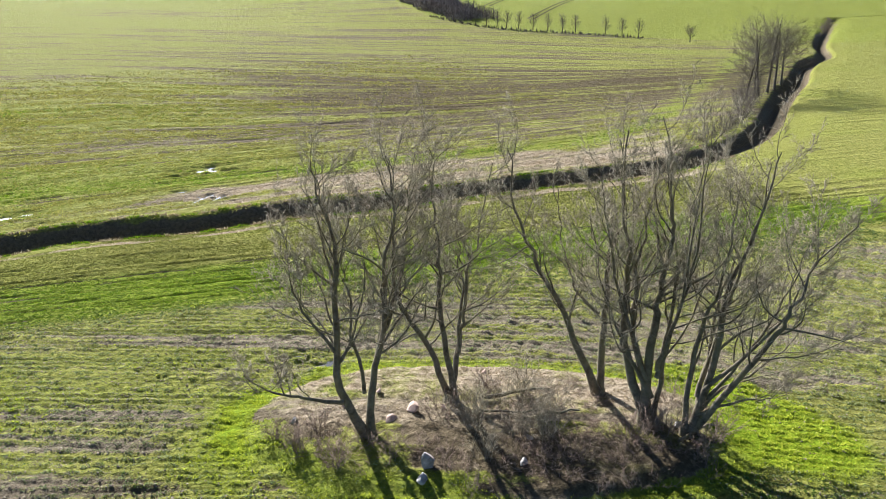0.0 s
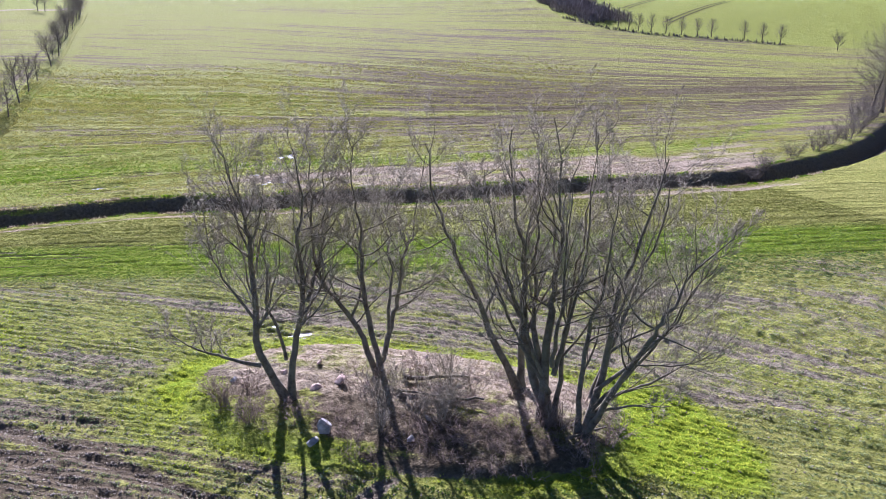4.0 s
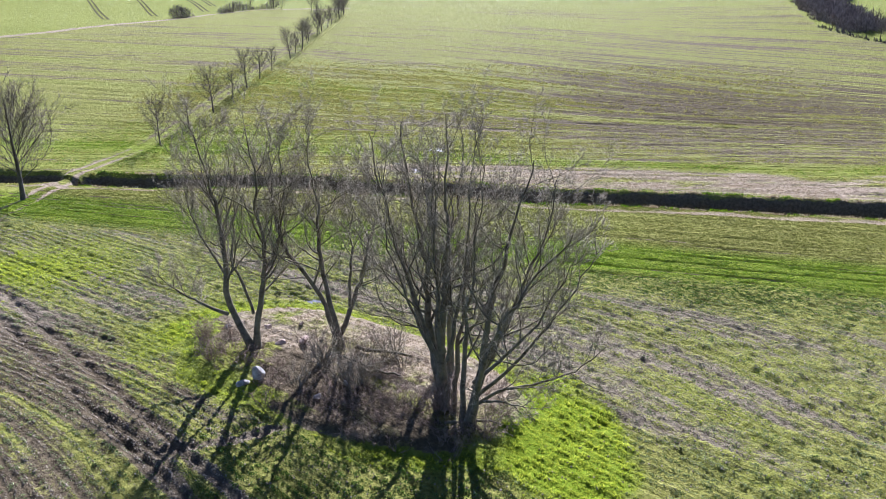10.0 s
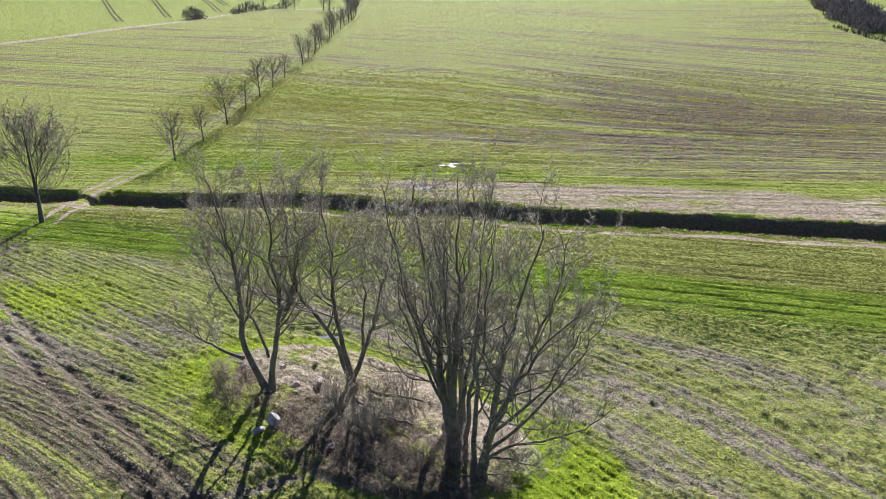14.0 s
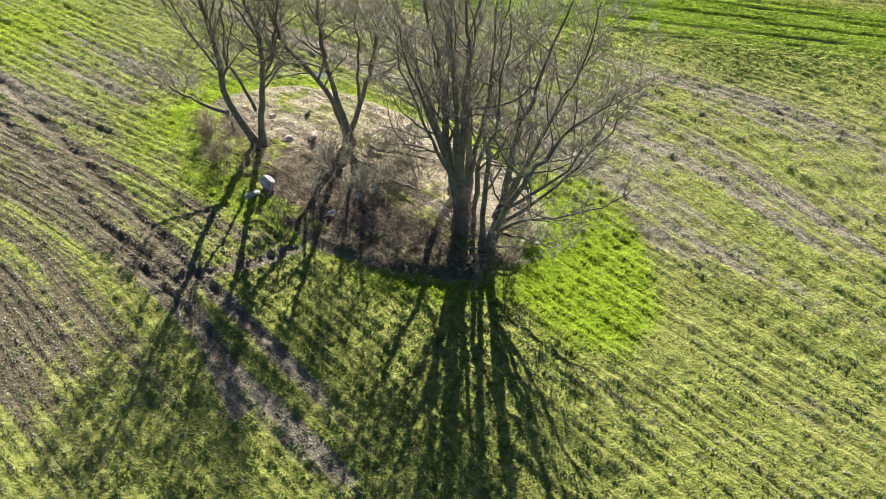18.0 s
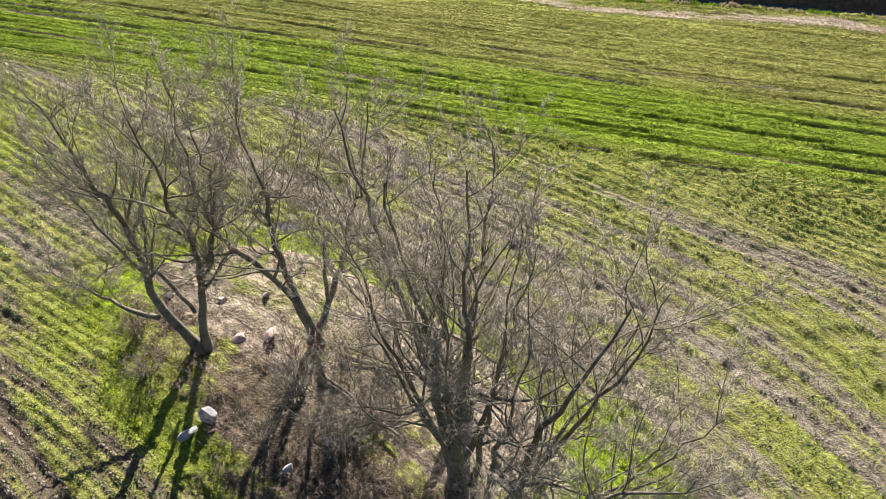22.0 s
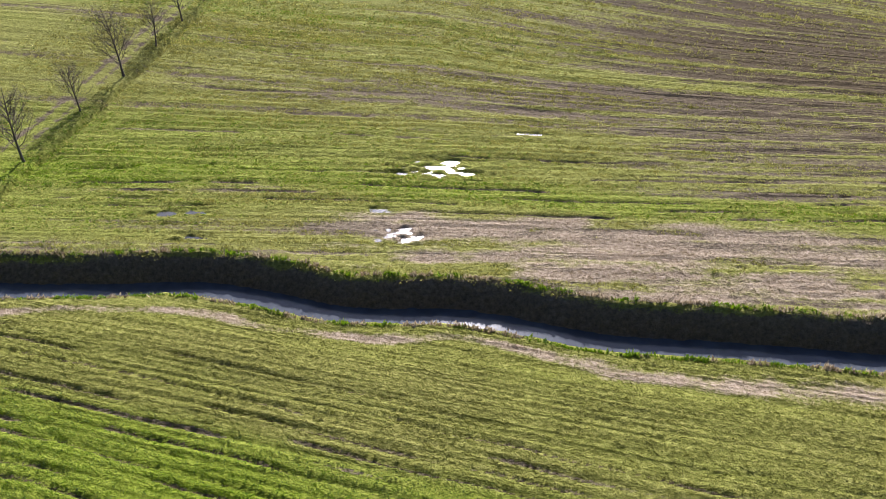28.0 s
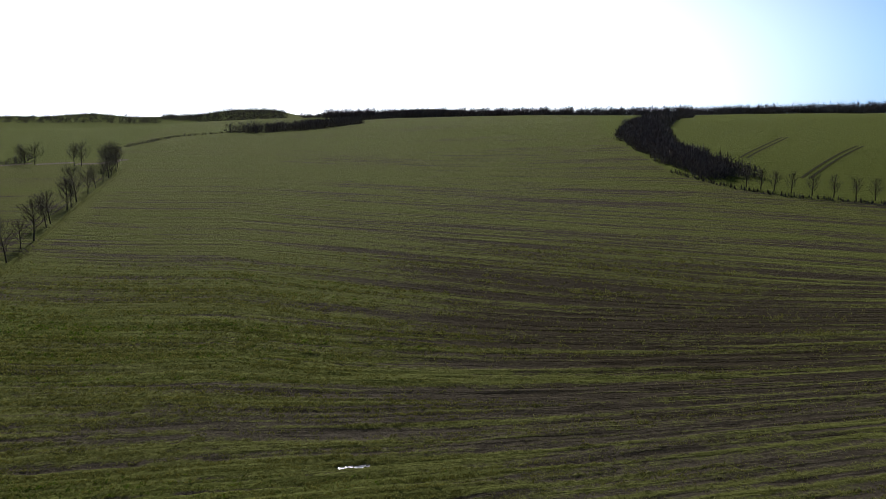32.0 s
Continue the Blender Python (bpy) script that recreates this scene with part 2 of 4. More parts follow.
def land(x, y, fine=True):
    x, y = np.asarray(x, float), np.asarray(y, float)
    z = broad(x, y)
    dd, side = ditch_gap(x, y)
    floor = z - 1.80
    z = z - np.where(side > 0, 0.10, 0.50) * smooth(7.5, 2.2, dd)
    half = 2.0 + 0.5 * (fbm(x, y, 9, 2, 2) - 0.5) + 0.35 * smooth(0, -25, x)
    ds = dd * side
    ditch = smooth(-half - 0.3, -half + 0.45, ds) * smooth(half + 0.35, 0.5, ds)
    z = z * (1 - ditch) + floor * ditch
    z = z + 0.25 * np.exp(-((dd - half - 1.0) / 0.9) ** 2) * (fbm(x, y, 3, 2, 5))
    r = mound_rim(x, y)
    z = z + 0.30 * smooth(1.03, 0.45, r) + (0.20 + 0.40 * np.exp(-((x - 4.2) / 4.2) ** 2 - ((y + 6.6) / 4.0) ** 2)) * smooth(1.04, 0.92, r)
    if fine:
        close = smooth(85, 45, np.abs(x)) * smooth(150, 85, y) * smooth(-60, -40, y)
        rough = (0.5 + 1.0 * fbm(x, y, 5, 2, 0)) * (1 - 0.45 * smooth(44, 50, y))
        clods = ((fbm(x, y, 0.95, 2, 3) - 0.5) * 0.13 + (fbm(x, y, 0.42, 1, 6) - 0.5) * 0.14) * rough
        clods = clods + (side > 0) * smooth(54, 62, y) * (fbm((0.85 * x - 0.52 * y) * 0.22, north_rows(x, y), 1.1, 2, 2) - 0.5) * 0.30
        v = row_across(x, y)
        furrow = np.sin(v * 2 * np.pi / 0.56) * (0.037 - 0.028 * (side > 0) * (y > 30)) * (r > 1.1) * (0.2 + 1.6 * fbm(x, y, 2.5, 2, 3))
        head_rows = smooth(17.0, 19.5, y + 0.27 * x) * (side < 0)
        wide_line = fbm((0.82 * x - 0.57 * y) * 0.1, v, 1.5, 2, 5)
        furrow = furrow * (1 - 0.2 * head_rows) - 0.10 * smooth(0.62, 0.75, wide_line) * (r > 1.1) * (side < 0) * (y + 0.27 * x < 18)
        furrow = furrow - 0.16 * drains(x, y) - 0.16 * north_drains(x, y)
        z = z + close * (clods * (1 - 0.6 * head_rows) + furrow)
        z = z + close * (fbm(x, y, 0.7, 2, 4) - 0.4) * 0.22 * smooth(1.02, 0.9, r)
        # bank grass lumps
        z = z + close * (fbm(x, y, 0.6, 2, 1) - 0.5) * 0.25 * smooth(3.4, 1.8, dd) * smooth(0.6, 1.2, dd)
        for px, py, a, b in PUDDLES:
            z = z + (fbm(x * 0.45, y, 0.5, 2, 4) - 0.5) * 0.75 * np.exp(-((x - px) / a / 1.6) ** 2 - ((y - py) / b / 1.9) ** 2)
        # furrow beside the tree row, added to draw the dark line of trunk shadows
        rd, _ = near_line(x, y, ROW_SHADE_FURROW)
        z = z - 0.5 * smooth(0.6, 0.15, rd)
        # wheel ruts
        for c in (-11.5, -13.0):
            w = 0.69 * (x - 1.2 * np.sin(y * 0.05)) + 0.72 * y + 0.0
            rut = np.exp(-((w - c) / 0.26) ** 2) * smooth(2, -3, x) * (r > 1.2) * smooth(26, 18, y)
            z = z - 0.17 * rut
        for line in TURNS:
            td, _ = near_line(x, y, line)
            z = z - 0.10 * smooth(0.34, 0.12, td)
        z = z - 0.10 * np.exp(-((np.abs(lane_gap(x, y)) - 0.85) / 0.25) ** 2)
    for px, py, a, b in PUDDLES:
        z = z - 0.19 * np.exp(-((x - px) / a / 1.3) ** 2 - ((y - py) / b / 1.6) ** 2)
    return z


def drains(x, y):
    """The few deeper furrows that run along the headland: 1 in their bed."""
    head = y + 0.27 * x + 0.5 * np.sin(x * 0.09) + 0.35 * (fbm(x, y, 3.0, 2, 2) - 0.5)
    out = np.zeros(np.shape(x))
    for k, c in enumerate((18.7, 19.6, 20.5, 21.3, 22.2, 23.0, 23.8, 24.7, 25.7, 26.7, 27.6, 28.6, 29.7, 31.0)):
        out = np.maximum(out, np.exp(-((head - c) / (0.15 if c < 25 else 0.10)) ** 2) * smooth(-0.6, 0.2, np.sin(x * 0.19 + k * 2.1) + 0.7 * np.sin(x * 0.47 + k)))
    return out * (y < 38)


def north_drains(x, y):
    """Thin wet furrows along the edge of the far field: 1 in their bed."""
    v = north_rows(x, y) + 0.3 * np.sin(x * 0.11) + 0.4 * (fbm(x, y, 4.0, 2, 5) - 0.5)
    out = np.zeros(np.shape(x))
    for k, c in enumerate((46.6, 47.8, 49.0, 50.3, 52.6, 56.0, 59.4, 63.5, 68.0)):
        out = np.maximum(out, np.exp(-((v - c) / 0.13) ** 2) * smooth(-0.3, 0.25, np.sin(x * 0.23 + k * 2.3) + 0.7 * np.sin(x * 0.57 + k)))
    return out * near_north(x, y) * smooth(-31, -28, x)


def lane_gap(x, y):
    d, s = near_line(x, y, LANE)
    return d


def row_across(x, y):
    """Metres across the drill rows; the headland follows the ditch."""
    inner = 0.82 * y + x * (0.58 + 0.22 * smooth(6, -10, y))
    head = y + 0.27 * x
    w = smooth(17.0, 19.5, head)
    north = north_rows(x, y)
    n = smooth(0, 1, near_north(x, y))
    return (inner * (1 - w) + 0.96 * head * w) * (1 - n) + north * n


def north_rows(x, y):
    """Metres across the rows of the far field, which swing round from the ditch to the brow."""
    return 0.88 * y + np.where(x > 0, x, 0.35 * x) * (0.04 + 0.52 * smooth(56, 108, y))


def near_north(x, y):
    return (y - np.interp(x, [p[0] for p in DITCH], [p[1] for p in DITCH]) > 0) * 1.0


def height(x, y):
    return float(land(np.array([x]), np.array([y]))[0])


def stand(ob, x, y, turn=0.0, s=1.0):
    """Sets a thing on the ground."""
    ob.matrix_basis = pose(x, y, height(x, y), 0, 0, turn) @ Matrix.Scale(s, 4)
    return ob


# ---------------------------------------------------------------- mesh helpers
def mesh_from(name, verts, faces, material=None, flat=False):
    me = bpy.data.meshes.new(name)
    verts = np.asarray(verts, np.float32).reshape(-1, 3)
    faces = np.asarray(faces, np.int32)
    n, k = faces.shape
    me.vertices.add(len(verts))
    me.vertices.foreach_set("co", verts.ravel())
    me.loops.add(n * k)
    me.loops.foreach_set("vertex_index", faces.ravel())
    me.polygons.add(n)
    me.polygons.foreach_set("loop_start", np.arange(0, n * k, k, dtype=np.int32))
    me.update(calc_edges=True)
    if material:
        me.materials.append(material)
    if not flat:
        me.polygons.foreach_set("use_smooth", np.ones(n, bool))
    return me


def part(name, data, parent=None, label=""):
    ob = new(name, data)
    if parent:
        ob.parent = parent
    if label:
        ob["label"] = label
    return ob


class Tubes:
    """Gathers tapered limbs into one mesh."""

    def __init__(self):
        self.v, self.f, self.t, self.n = [], [], [], 0
        self.fine = 0.0095

    def add(self, pts, rads, sides):
        pts = [Vector(p) for p in pts]
        ang = [2 * math.pi * k / sides for k in range(sides)]
        ref = Vector((0.3, 0.2, 1)) if abs((pts[-1] - pts[0]).normalized().z) < 0.85 else Vector((1, 0.2, 0.1))
        for i, p in enumerate(pts):
            d = (pts[min(i + 1, len(pts) - 1)] - pts[max(i - 1, 0)]).normalized()
            a = d.cross(ref).normalized()
            b = d.cross(a)
            for t in ang:
                self.v.append(p + (a * math.cos(t) + b * math.sin(t)) * rads[i])
        base = self.n
        for i in range(len(pts) - 1):
            for k in range(sides):
                k2 = (k + 1) % sides
                self.f.append((base + i * sides + k, base + i * sides + k2, base + (i + 1) * sides + k2, base + (i + 1) * sides + k))
        self.n += len(pts) * sides

    def twig(self, p, q, r):
        d = q - p
        a = d.cross(Vector((0.37, 0.61, 0.7))).normalized() * r
        b = d.cross(a).normalized() * r
        self.v += [p + a, p - 0.5 * a + 0.87 * b, p - 0.5 * a - 0.87 * b, q]
        n = self.n
        self.t += [(n, n + 1, n + 3), (n + 1, n + 2, n + 3), (n + 2, n, n + 3)]
        self.n += 4

    def mesh(self, name, material):
        f = np.array(self.f, np.int32).reshape(-1, 4)
        f = np.concatenate([f[:, :3], f[:, [0, 2, 3]], np.array(self.t, np.int32).reshape(-1, 3)])
        return mesh_from(name, [v[:] for v in self.v], f, material)


def bend(d, angle, rng):
    """d turned by an angle about a random axis across it."""
    ax = d.cross(Vector((rng.uniform(-1, 1), rng.uniform(-1, 1), rng.uniform(-1, 1))))
    if ax.length < 1e-4:
        ax = Vector((1, 0, 0))
    return (Matrix.Rotation(angle, 3, ax.normalized()) @ d).normalized()


def limb_path(p, d, length, steps, wob, lift, rng):
    pts = [p.copy()]
    for k in range(steps):
        d = (d + Vector((rng.uniform(-wob, wob), rng.uniform(-wob, wob), rng.uniform(-wob, wob) + lift))).normalized()
        pts.append(pts[-1] + d * (length / steps))
    return pts, d


def spread(acc, pts, r0, level, rng, kids, ratio, lift):
    """Children along a limb, and theirs, down to the twigs."""
    n = kids[level]
    total = sum((b - a).length for a, b in zip(pts, pts[1:]))
    last = level == len(kids) - 1
    m = len(pts) - 1
    for c in range(n):
        f = 0.12 + 0.88 * (c + rng.random()) / n
        i = min(int(f * m), m - 1)
        p = pts[i].lerp(pts[i + 1], f * m - i)
        d = (pts[i + 1] - pts[i]).normalized()
        ln = max(total * ratio * rng.uniform(0.6, 1.2) * (1.2 - 0.6 * f), 0.2)
        cd = bend(d, rng.uniform(0.4, 0.95), rng)
        cd.z += lift
        if last:
            acc.twig(p, p + cd * ln, acc.fine)
            continue
        rr = max(r0 * (1 - 0.6 * f) * rng.uniform(0.4, 0.65), 0.008)
        path, _ = limb_path(p, cd.normalized(), ln, 3, 0.28, lift, rng)
        acc.add(path, [rr, rr * 0.75, rr * 0.5, rr * 0.3], 3)
        spread(acc, path, rr, level + 1, rng, kids, ratio, lift)


# ---------------------------------------------------------------- materials
def bark_material(name, dark, light, moss):
    m, n, l, b = mat(name, 0.92, 0.15)
    a = tex(n, l, 3.0, 6, 0.7)
    c = ramp(n, l, a, [(0.3, dark), (0.7, light)])
    g = ramp(n, l, tex(n, l, 0.9, 4), [(0.45, (0, 0, 0)), (0.65, (1, 1, 1))])
    c = mix(n, l, calc(n, l, "MULTIPLY", g, 0.6), c, moss)
    l.new(c, b.inputs["Base Color"])
    bump(n, l, b, tex(n, l, 22, 5, 0.7), 0.6, 0.03)
    return m


BARK = bark_material("bark_green_brown", (0.05, 0.042, 0.03), (0.205, 0.175, 0.125), (0.18, 0.17, 0.095))
TWIG = bark_material("twig_brown", (0.125, 0.106, 0.076), (0.32, 0.278, 0.205), (0.26, 0.24, 0.15))
BARK_FAR = bark_material("bark_grey_brown", (0.05, 0.042, 0.036), (0.13, 0.105, 0.085), (0.09, 0.085, 0.06))


def ground_material():
    m, n, l, b = mat("field_soil_and_crop", 1.0, 0.02)
    zone = n.new("ShaderNodeVertexColor")
    zone.layer_name = "zone"
    sep = n.new("ShaderNodeSeparateColor")
    l.new(zone.outputs[0], sep.inputs[0])
    cover, dry, lime = sep.outputs[0], sep.outputs[1], sep.outputs[2]
    row = n.new("ShaderNodeAttribute")
    row.attribute_name = "across"
    length = n.new("ShaderNodeAttribute")
    length.attribute_name = "along"

    def lines(wide, long, detail):
        c = n.new("ShaderNodeCombineXYZ")
        l.new(calc(n, l, "MULTIPLY", row.outputs["Fac"], 1 / wide), c.inputs[0])
        l.new(calc(n, l, "MULTIPLY", length.outputs["Fac"], 1 / long), c.inputs[1])
        return calc(n, l, "SUBTRACT", tex(n, l, 1.0, detail, 0.6, c.outputs[0]), 0.5)

    n1 = tex(n, l, 0.35, 5, 0.65)
    n2 = tex(n, l, 3.4, 6, 0.75)
    n3 = tex(n, l, 11.0, 3, 0.6)
    drill, stripe, swath, seam = lines(0.62, 14, 2), lines(2.6, 60, 3), lines(11, 240, 2), lines(1.5, 50, 3)
    n0 = calc(n, l, "SUBTRACT", tex(n, l, 0.9, 4, 0.65), 0.5)
    soil = ramp(n, l, n2, [(0.3, (0.102, 0.084, 0.060)), (0.55, (0.198, 0.167, 0.120)), (0.8, (0.322, 0.281, 0.212))])
    # dark ramp for damp soil, and for the shade painted on the island's front
    damp_shade = ramp(n, l, n2, [(0.3, (0.034, 0.026, 0.016)), (0.55, (0.080, 0.062, 0.034)), (0.8, (0.136, 0.110, 0.070))])
    soil = mix(n, l, zone.outputs["Alpha"], soil, damp_shade)
    leaf = ramp(n, l, n2, [(0.25, (0.046, 0.054, 0.010)), (0.5, (0.165, 0.168, 0.040)), (0.8, (0.315, 0.312, 0.105))])
    bright = ramp(n, l, n2, [(0.25, (0.056, 0.100, 0.006)), (0.5, (0.132, 0.188, 0.011)), (0.8, (0.248, 0.304, 0.028))])
    straw = ramp(n, l, n2, [(0.25, (0.115, 0.088, 0.058)), (0.5, (0.238, 0.192, 0.132)), (0.8, (0.395, 0.335, 0.250))])
    k = calc(n, l, "ADD", cover, calc(n, l, "MULTIPLY", calc(n, l, "SUBTRACT", n2, 0.5), 0.9))
    k = calc(n, l, "ADD", k, calc(n, l, "MULTIPLY", calc(n, l, "SUBTRACT", n1, 0.5), 0.6))
    k = calc(n, l, "ADD", k, calc(n, l, "MULTIPLY", calc(n, l, "SUBTRACT", n3, 0.5), 0.9))
    k = calc(n, l, "ADD", k, calc(n, l, "MULTIPLY", drill, 1.0))
    k = calc(n, l, "ADD", k, calc(n, l, "MULTIPLY", stripe, 2.1))
    k = calc(n, l, "ADD", k, calc(n, l, "MULTIPLY", seam, 2.0))
    k = calc(n, l, "ADD", k, calc(n, l, "MULTIPLY", n0, 0.8))
    k = calc(n, l, "ADD", k, calc(n, l, "MULTIPLY", swath, 0.6))
    calm = ramp(n, l, cover, [(0.78, (1, 1, 1)), (0.96, (0.28, 0.28, 0.28))])
    k = calc(n, l, "ADD", cover, calc(n, l, "MULTIPLY", calc(n, l, "SUBTRACT", k, cover), calm))
    k = ramp(n, l, k, [(0.36, (0, 0, 0)), (0.62, (1, 1, 1))])
    k = calc(n, l, "MULTIPLY", k, ramp(n, l, cover, [(0.06, (0, 0, 0)), (0.22, (1, 1, 1))]))
    lm = calc(n, l, "ADD", lime, calc(n, l, "MULTIPLY", stripe, 0.5), True)
    green = mix(n, l, lm, leaf, bright)
    c = mix(n, l, k, soil, green)
    d = calc(n, l, "ADD", dry, calc(n, l, "MULTIPLY", calc(n, l, "SUBTRACT", n2, 0.5), 0.9))
    d = ramp(n, l, d, [(0.35, (0, 0, 0)), (0.65, (1, 1, 1))])
    c = mix(n, l, d, c, straw)
    l.new(c, b.inputs["Base Color"])
    h = calc(n, l, "ADD", calc(n, l, "MULTIPLY", n2, 0.7), calc(n, l, "MULTIPLY", n3, 0.4))
    h = calc(n, l, "ADD", h, calc(n, l, "MULTIPLY", drill, 0.5))
    h = calc(n, l, "ADD", h, calc(n, l, "MULTIPLY", seam, 2.6))
    h = calc(n, l, "ADD", h, calc(n, l, "MULTIPLY", n0, 1.0))
    bump(n, l, b, h, 1.0, 0.30)
    return m


GROUND = ground_material()


def plain(name, stops, scale, rough=0.9, bumpy=0.0, random_amount=0.0, spec=0.2, through=0.0):
    m, n, l, b = mat(name, rough, spec)
    f = tex(n, l, scale, 5, 0.65)
    if random_amount:
        isl = n.new("ShaderNodeNewGeometry").outputs["Random Per Island"]
        f = calc(n, l, "ADD", calc(n, l, "MULTIPLY", f, 1 - random_amount), calc(n, l, "MULTIPLY", isl, random_amount))
    c = ramp(n, l, f, stops)
    l.new(c, b.inputs["Base Color"])
    if bumpy:
        bump(n, l, b, tex(n, l, scale * 4, 5, 0.7), bumpy, 0.03)
    if through:
        t = n.new("ShaderNodeBsdfTranslucent")
        l.new(c, t.inputs["Color"])
        s = n.new("ShaderNodeMixShader")
        s.inputs[0].default_value = through
        out = n["Material Output"]
        l.new(b.outputs[0], s.inputs[1])
        l.new(t.outputs[0], s.inputs[2])
        l.new(s.outputs[0], out.inputs["Surface"])
    return m


# ---------------------------------------------------------------- ground
def steps(parts):
    out = [parts[0][0]]
    for a, b, s in parts:
        n = max(1, round((b - a) / s))
        out += list(np.linspace(a, b, n + 1)[1:])
    return np.array(out)


def growing(a, b, s, q):
    out = [a]
    sign = 1 if b > a else -1
    while abs(out[-1] - b) > s:
        out.append(out[-1] + sign * s)
        s *= q
    return out[1:-1] + [b]


gx = np.concatenate([growing(-120, -4200, 1.6, 1.08)[::-1], steps([(-120, -70, 1.0), (-70, -48, 0.5), (-48, -34, 0.25), (-34, 36, 0.15), (36, 56, 0.25), (56, 80, 0.5), (80, 220, 1.0)]), growing(220, 4200, 1.6, 1.08)])
gy = np.concatenate([growing(-60, -900, 1.6, 1.12)[::-1], steps([(-60, -34, 0.5), (-34, -26, 0.25), (-26, 64, 0.15), (64, 84, 0.25), (84, 115, 0.5), (115, 180, 1.0)]), growing(180, 4600, 1.5, 1.035)])
GX, GY = np.meshgrid(gx, gy, indexing="ij")
GZ = land(GX, GY)


def zones(x, y):
    """Cover of the crop, of dry straw, and its lime brightness, from the lie of headland, strips and island."""
    dd, side = ditch_gap(x, y)
    r = mound_rim(x, y)
    north = (side > 0) & (y > 25)
    head = y + 0.27 * x
    big = fbm(x, y, 14, 3, 2)
    al = 0.82 * x - 0.57 * y
    ac = 0.57 * x + 0.82 * y
    streak = fbm(al * 0.12, ac, 2.2, 3, 4)
    cover = 0.57 + (big - 0.5) * 0.4 + (streak - 0.5) * 0.6
    lime = 0.04 + (fbm(x, y, 9, 2, 6) - 0.5) * 0.4
    band = smooth(17.5, 20.0, head) * smooth(27.8, 24.8, head)
    hstreak = fbm((x - 0.3 * y) * 0.07, head, 1.3, 2, 1)
    cover = cover + band * 0.42 + smooth(24, 27, head) * (0.10 + (hstreak - 0.5) * 0.4)
    lime = lime + band * (0.5 + hstreak * 0.5)
    cover = cover - 0.10 * smooth(6, 12, head) * smooth(19, 15, head) * smooth(-12, 6, x) + 0.14 * smooth(6, 12, x)
    cover = cover + 0.28 * smooth(11, 16, head) * smooth(19, 17, head) * smooth(-2, 7, x)
    cover = cover + 0.30 * smooth(-5, -12, y) * smooth(-14, -4, x)
    cover = cover - 0.10 * smooth(-9, -20, x) * smooth(10, -4, y)
    cover = cover + smooth(16.5, 18.5, head) * np.clip(1.0 - cover, 0, 1) * 0.9
    cover = cover - 0.75 * drains(x, y)
    ring = smooth(1.24, 1.08, r) * smooth(0.96, 1.02, r) + 0.9 * np.exp(-((x + 12.2) / 1.9) ** 2 - ((y - 1.6) / 4.4) ** 2)
    lea = np.exp(-((x + 27) / 8) ** 2 - ((y - 14) / 5) ** 2)
    cover = cover + 0.4 * lea
    lime = lime + 0.5 * lea
    patch = smooth(1.15, 0.75, np.hypot((x - 9.3) / 2.9, (y + 8.2) / 5.6) + 0.5 * (fbm(x, y, 2.2, 3, 1) - 0.5))
    ring = ring * np.clip(0.2 + 1.6 * (fbm(x, y, 3.5, 2, 6) - 0.15), 0, 1.2)
    cover = cover + ring * 0.6 + patch * 0.9
    lime = lime + ring * 0.55 + patch * 1.0
    dry = np.zeros_like(cover)
    dry = dry + smooth(1.03, 0.97, r) * (0.66 + (fbm(x, y, 2.4, 3, 5) - 0.5) * 0.8)
    dry = dry + 0.20 * smooth(24.5, 26.5, head)
    # shade and brush on the island's front, painted as darker, barer ground
    front_shade = smooth(1.2, -1.6, (x - MOUND[0]) * 0.6 + (y - MOUND[1]) * 0.8 + (fbm(x, y, 2, 2, 3) - 0.5) * 3) * smooth(1.03, 0.98, r)
    dry = dry * (1 - 0.5 * front_shade)
    cover = cover * (1 - 0.85 * front_shade)
    # green flank of the island
    mu, mv = (x - MOUND[0]) * 0.8 - (y - MOUND[1]) * 0.6, (x - MOUND[0]) * 0.6 + (y - MOUND[1]) * 0.8
    flank = smooth(0.74, 0.90, r + 0.25 * (fbm(x, y, 1.5, 2, 5) - 0.5)) * smooth(1.1, 1.0, r) * smooth(0.5, -1.5, mv) * smooth(3.5, -1.0, mu)
    dry = dry * (1 - flank)
    cover = cover * (1 - flank) + 0.95 * flank
    lime = lime * (1 - flank) + 0.5 * flank
    moss = smooth(-3.5, -6.5, x) * smooth(1.0, 0.9, r) * smooth(0.44, 0.6, fbm(x, y, 2.0, 3, 2))
    dry = dry * (1 - 0.75 * moss)
    cover = np.maximum(cover, 0.8 * moss)
    # lip of the near bank
    trod = np.exp(-((dd - 4.1 - 0.7 * smooth(4, 24, x) + 1.2 * (fbm(x, y, 5, 2, 3) - 0.5)) / (0.65 + 0.9 * smooth(4, 22, x))) ** 2)
    dry = np.where(north, dry, np.maximum(dry, trod * (0.62 + (fbm(x, y, 2, 2, 3) - 0.5) * 0.7) * smooth(70, 40, x)))
    cover = np.where(north, cover, cover + 0.25 * smooth(4, 2.6, dd))
    # far field
    al2, ac2 = 0.85 * x - 0.52 * y, north_rows(x, y)
    far_streak = fbm(al2 * 0.10, ac2, 5.0, 3, 3)
    wide = fbm(al2 * 0.25, ac2, 34, 2, 6)
    c2 = 0.74 + (far_streak - 0.5) * 0.5 + (wide - 0.5) * 0.2
    brown = np.exp(-((ac2 - 105) / 48) ** 2) * smooth(2, 46, x) * smooth(200, 110, x)
    c2 = c2 - 0.36 * brown - 0.10 * smooth(6, 30, x) + 0.22 * smooth(150, 330, y)
    l2 = 0.04 + (far_streak - 0.5) * 0.5 + 0.1 * smooth(180, 400, y) - 0.2 * brown
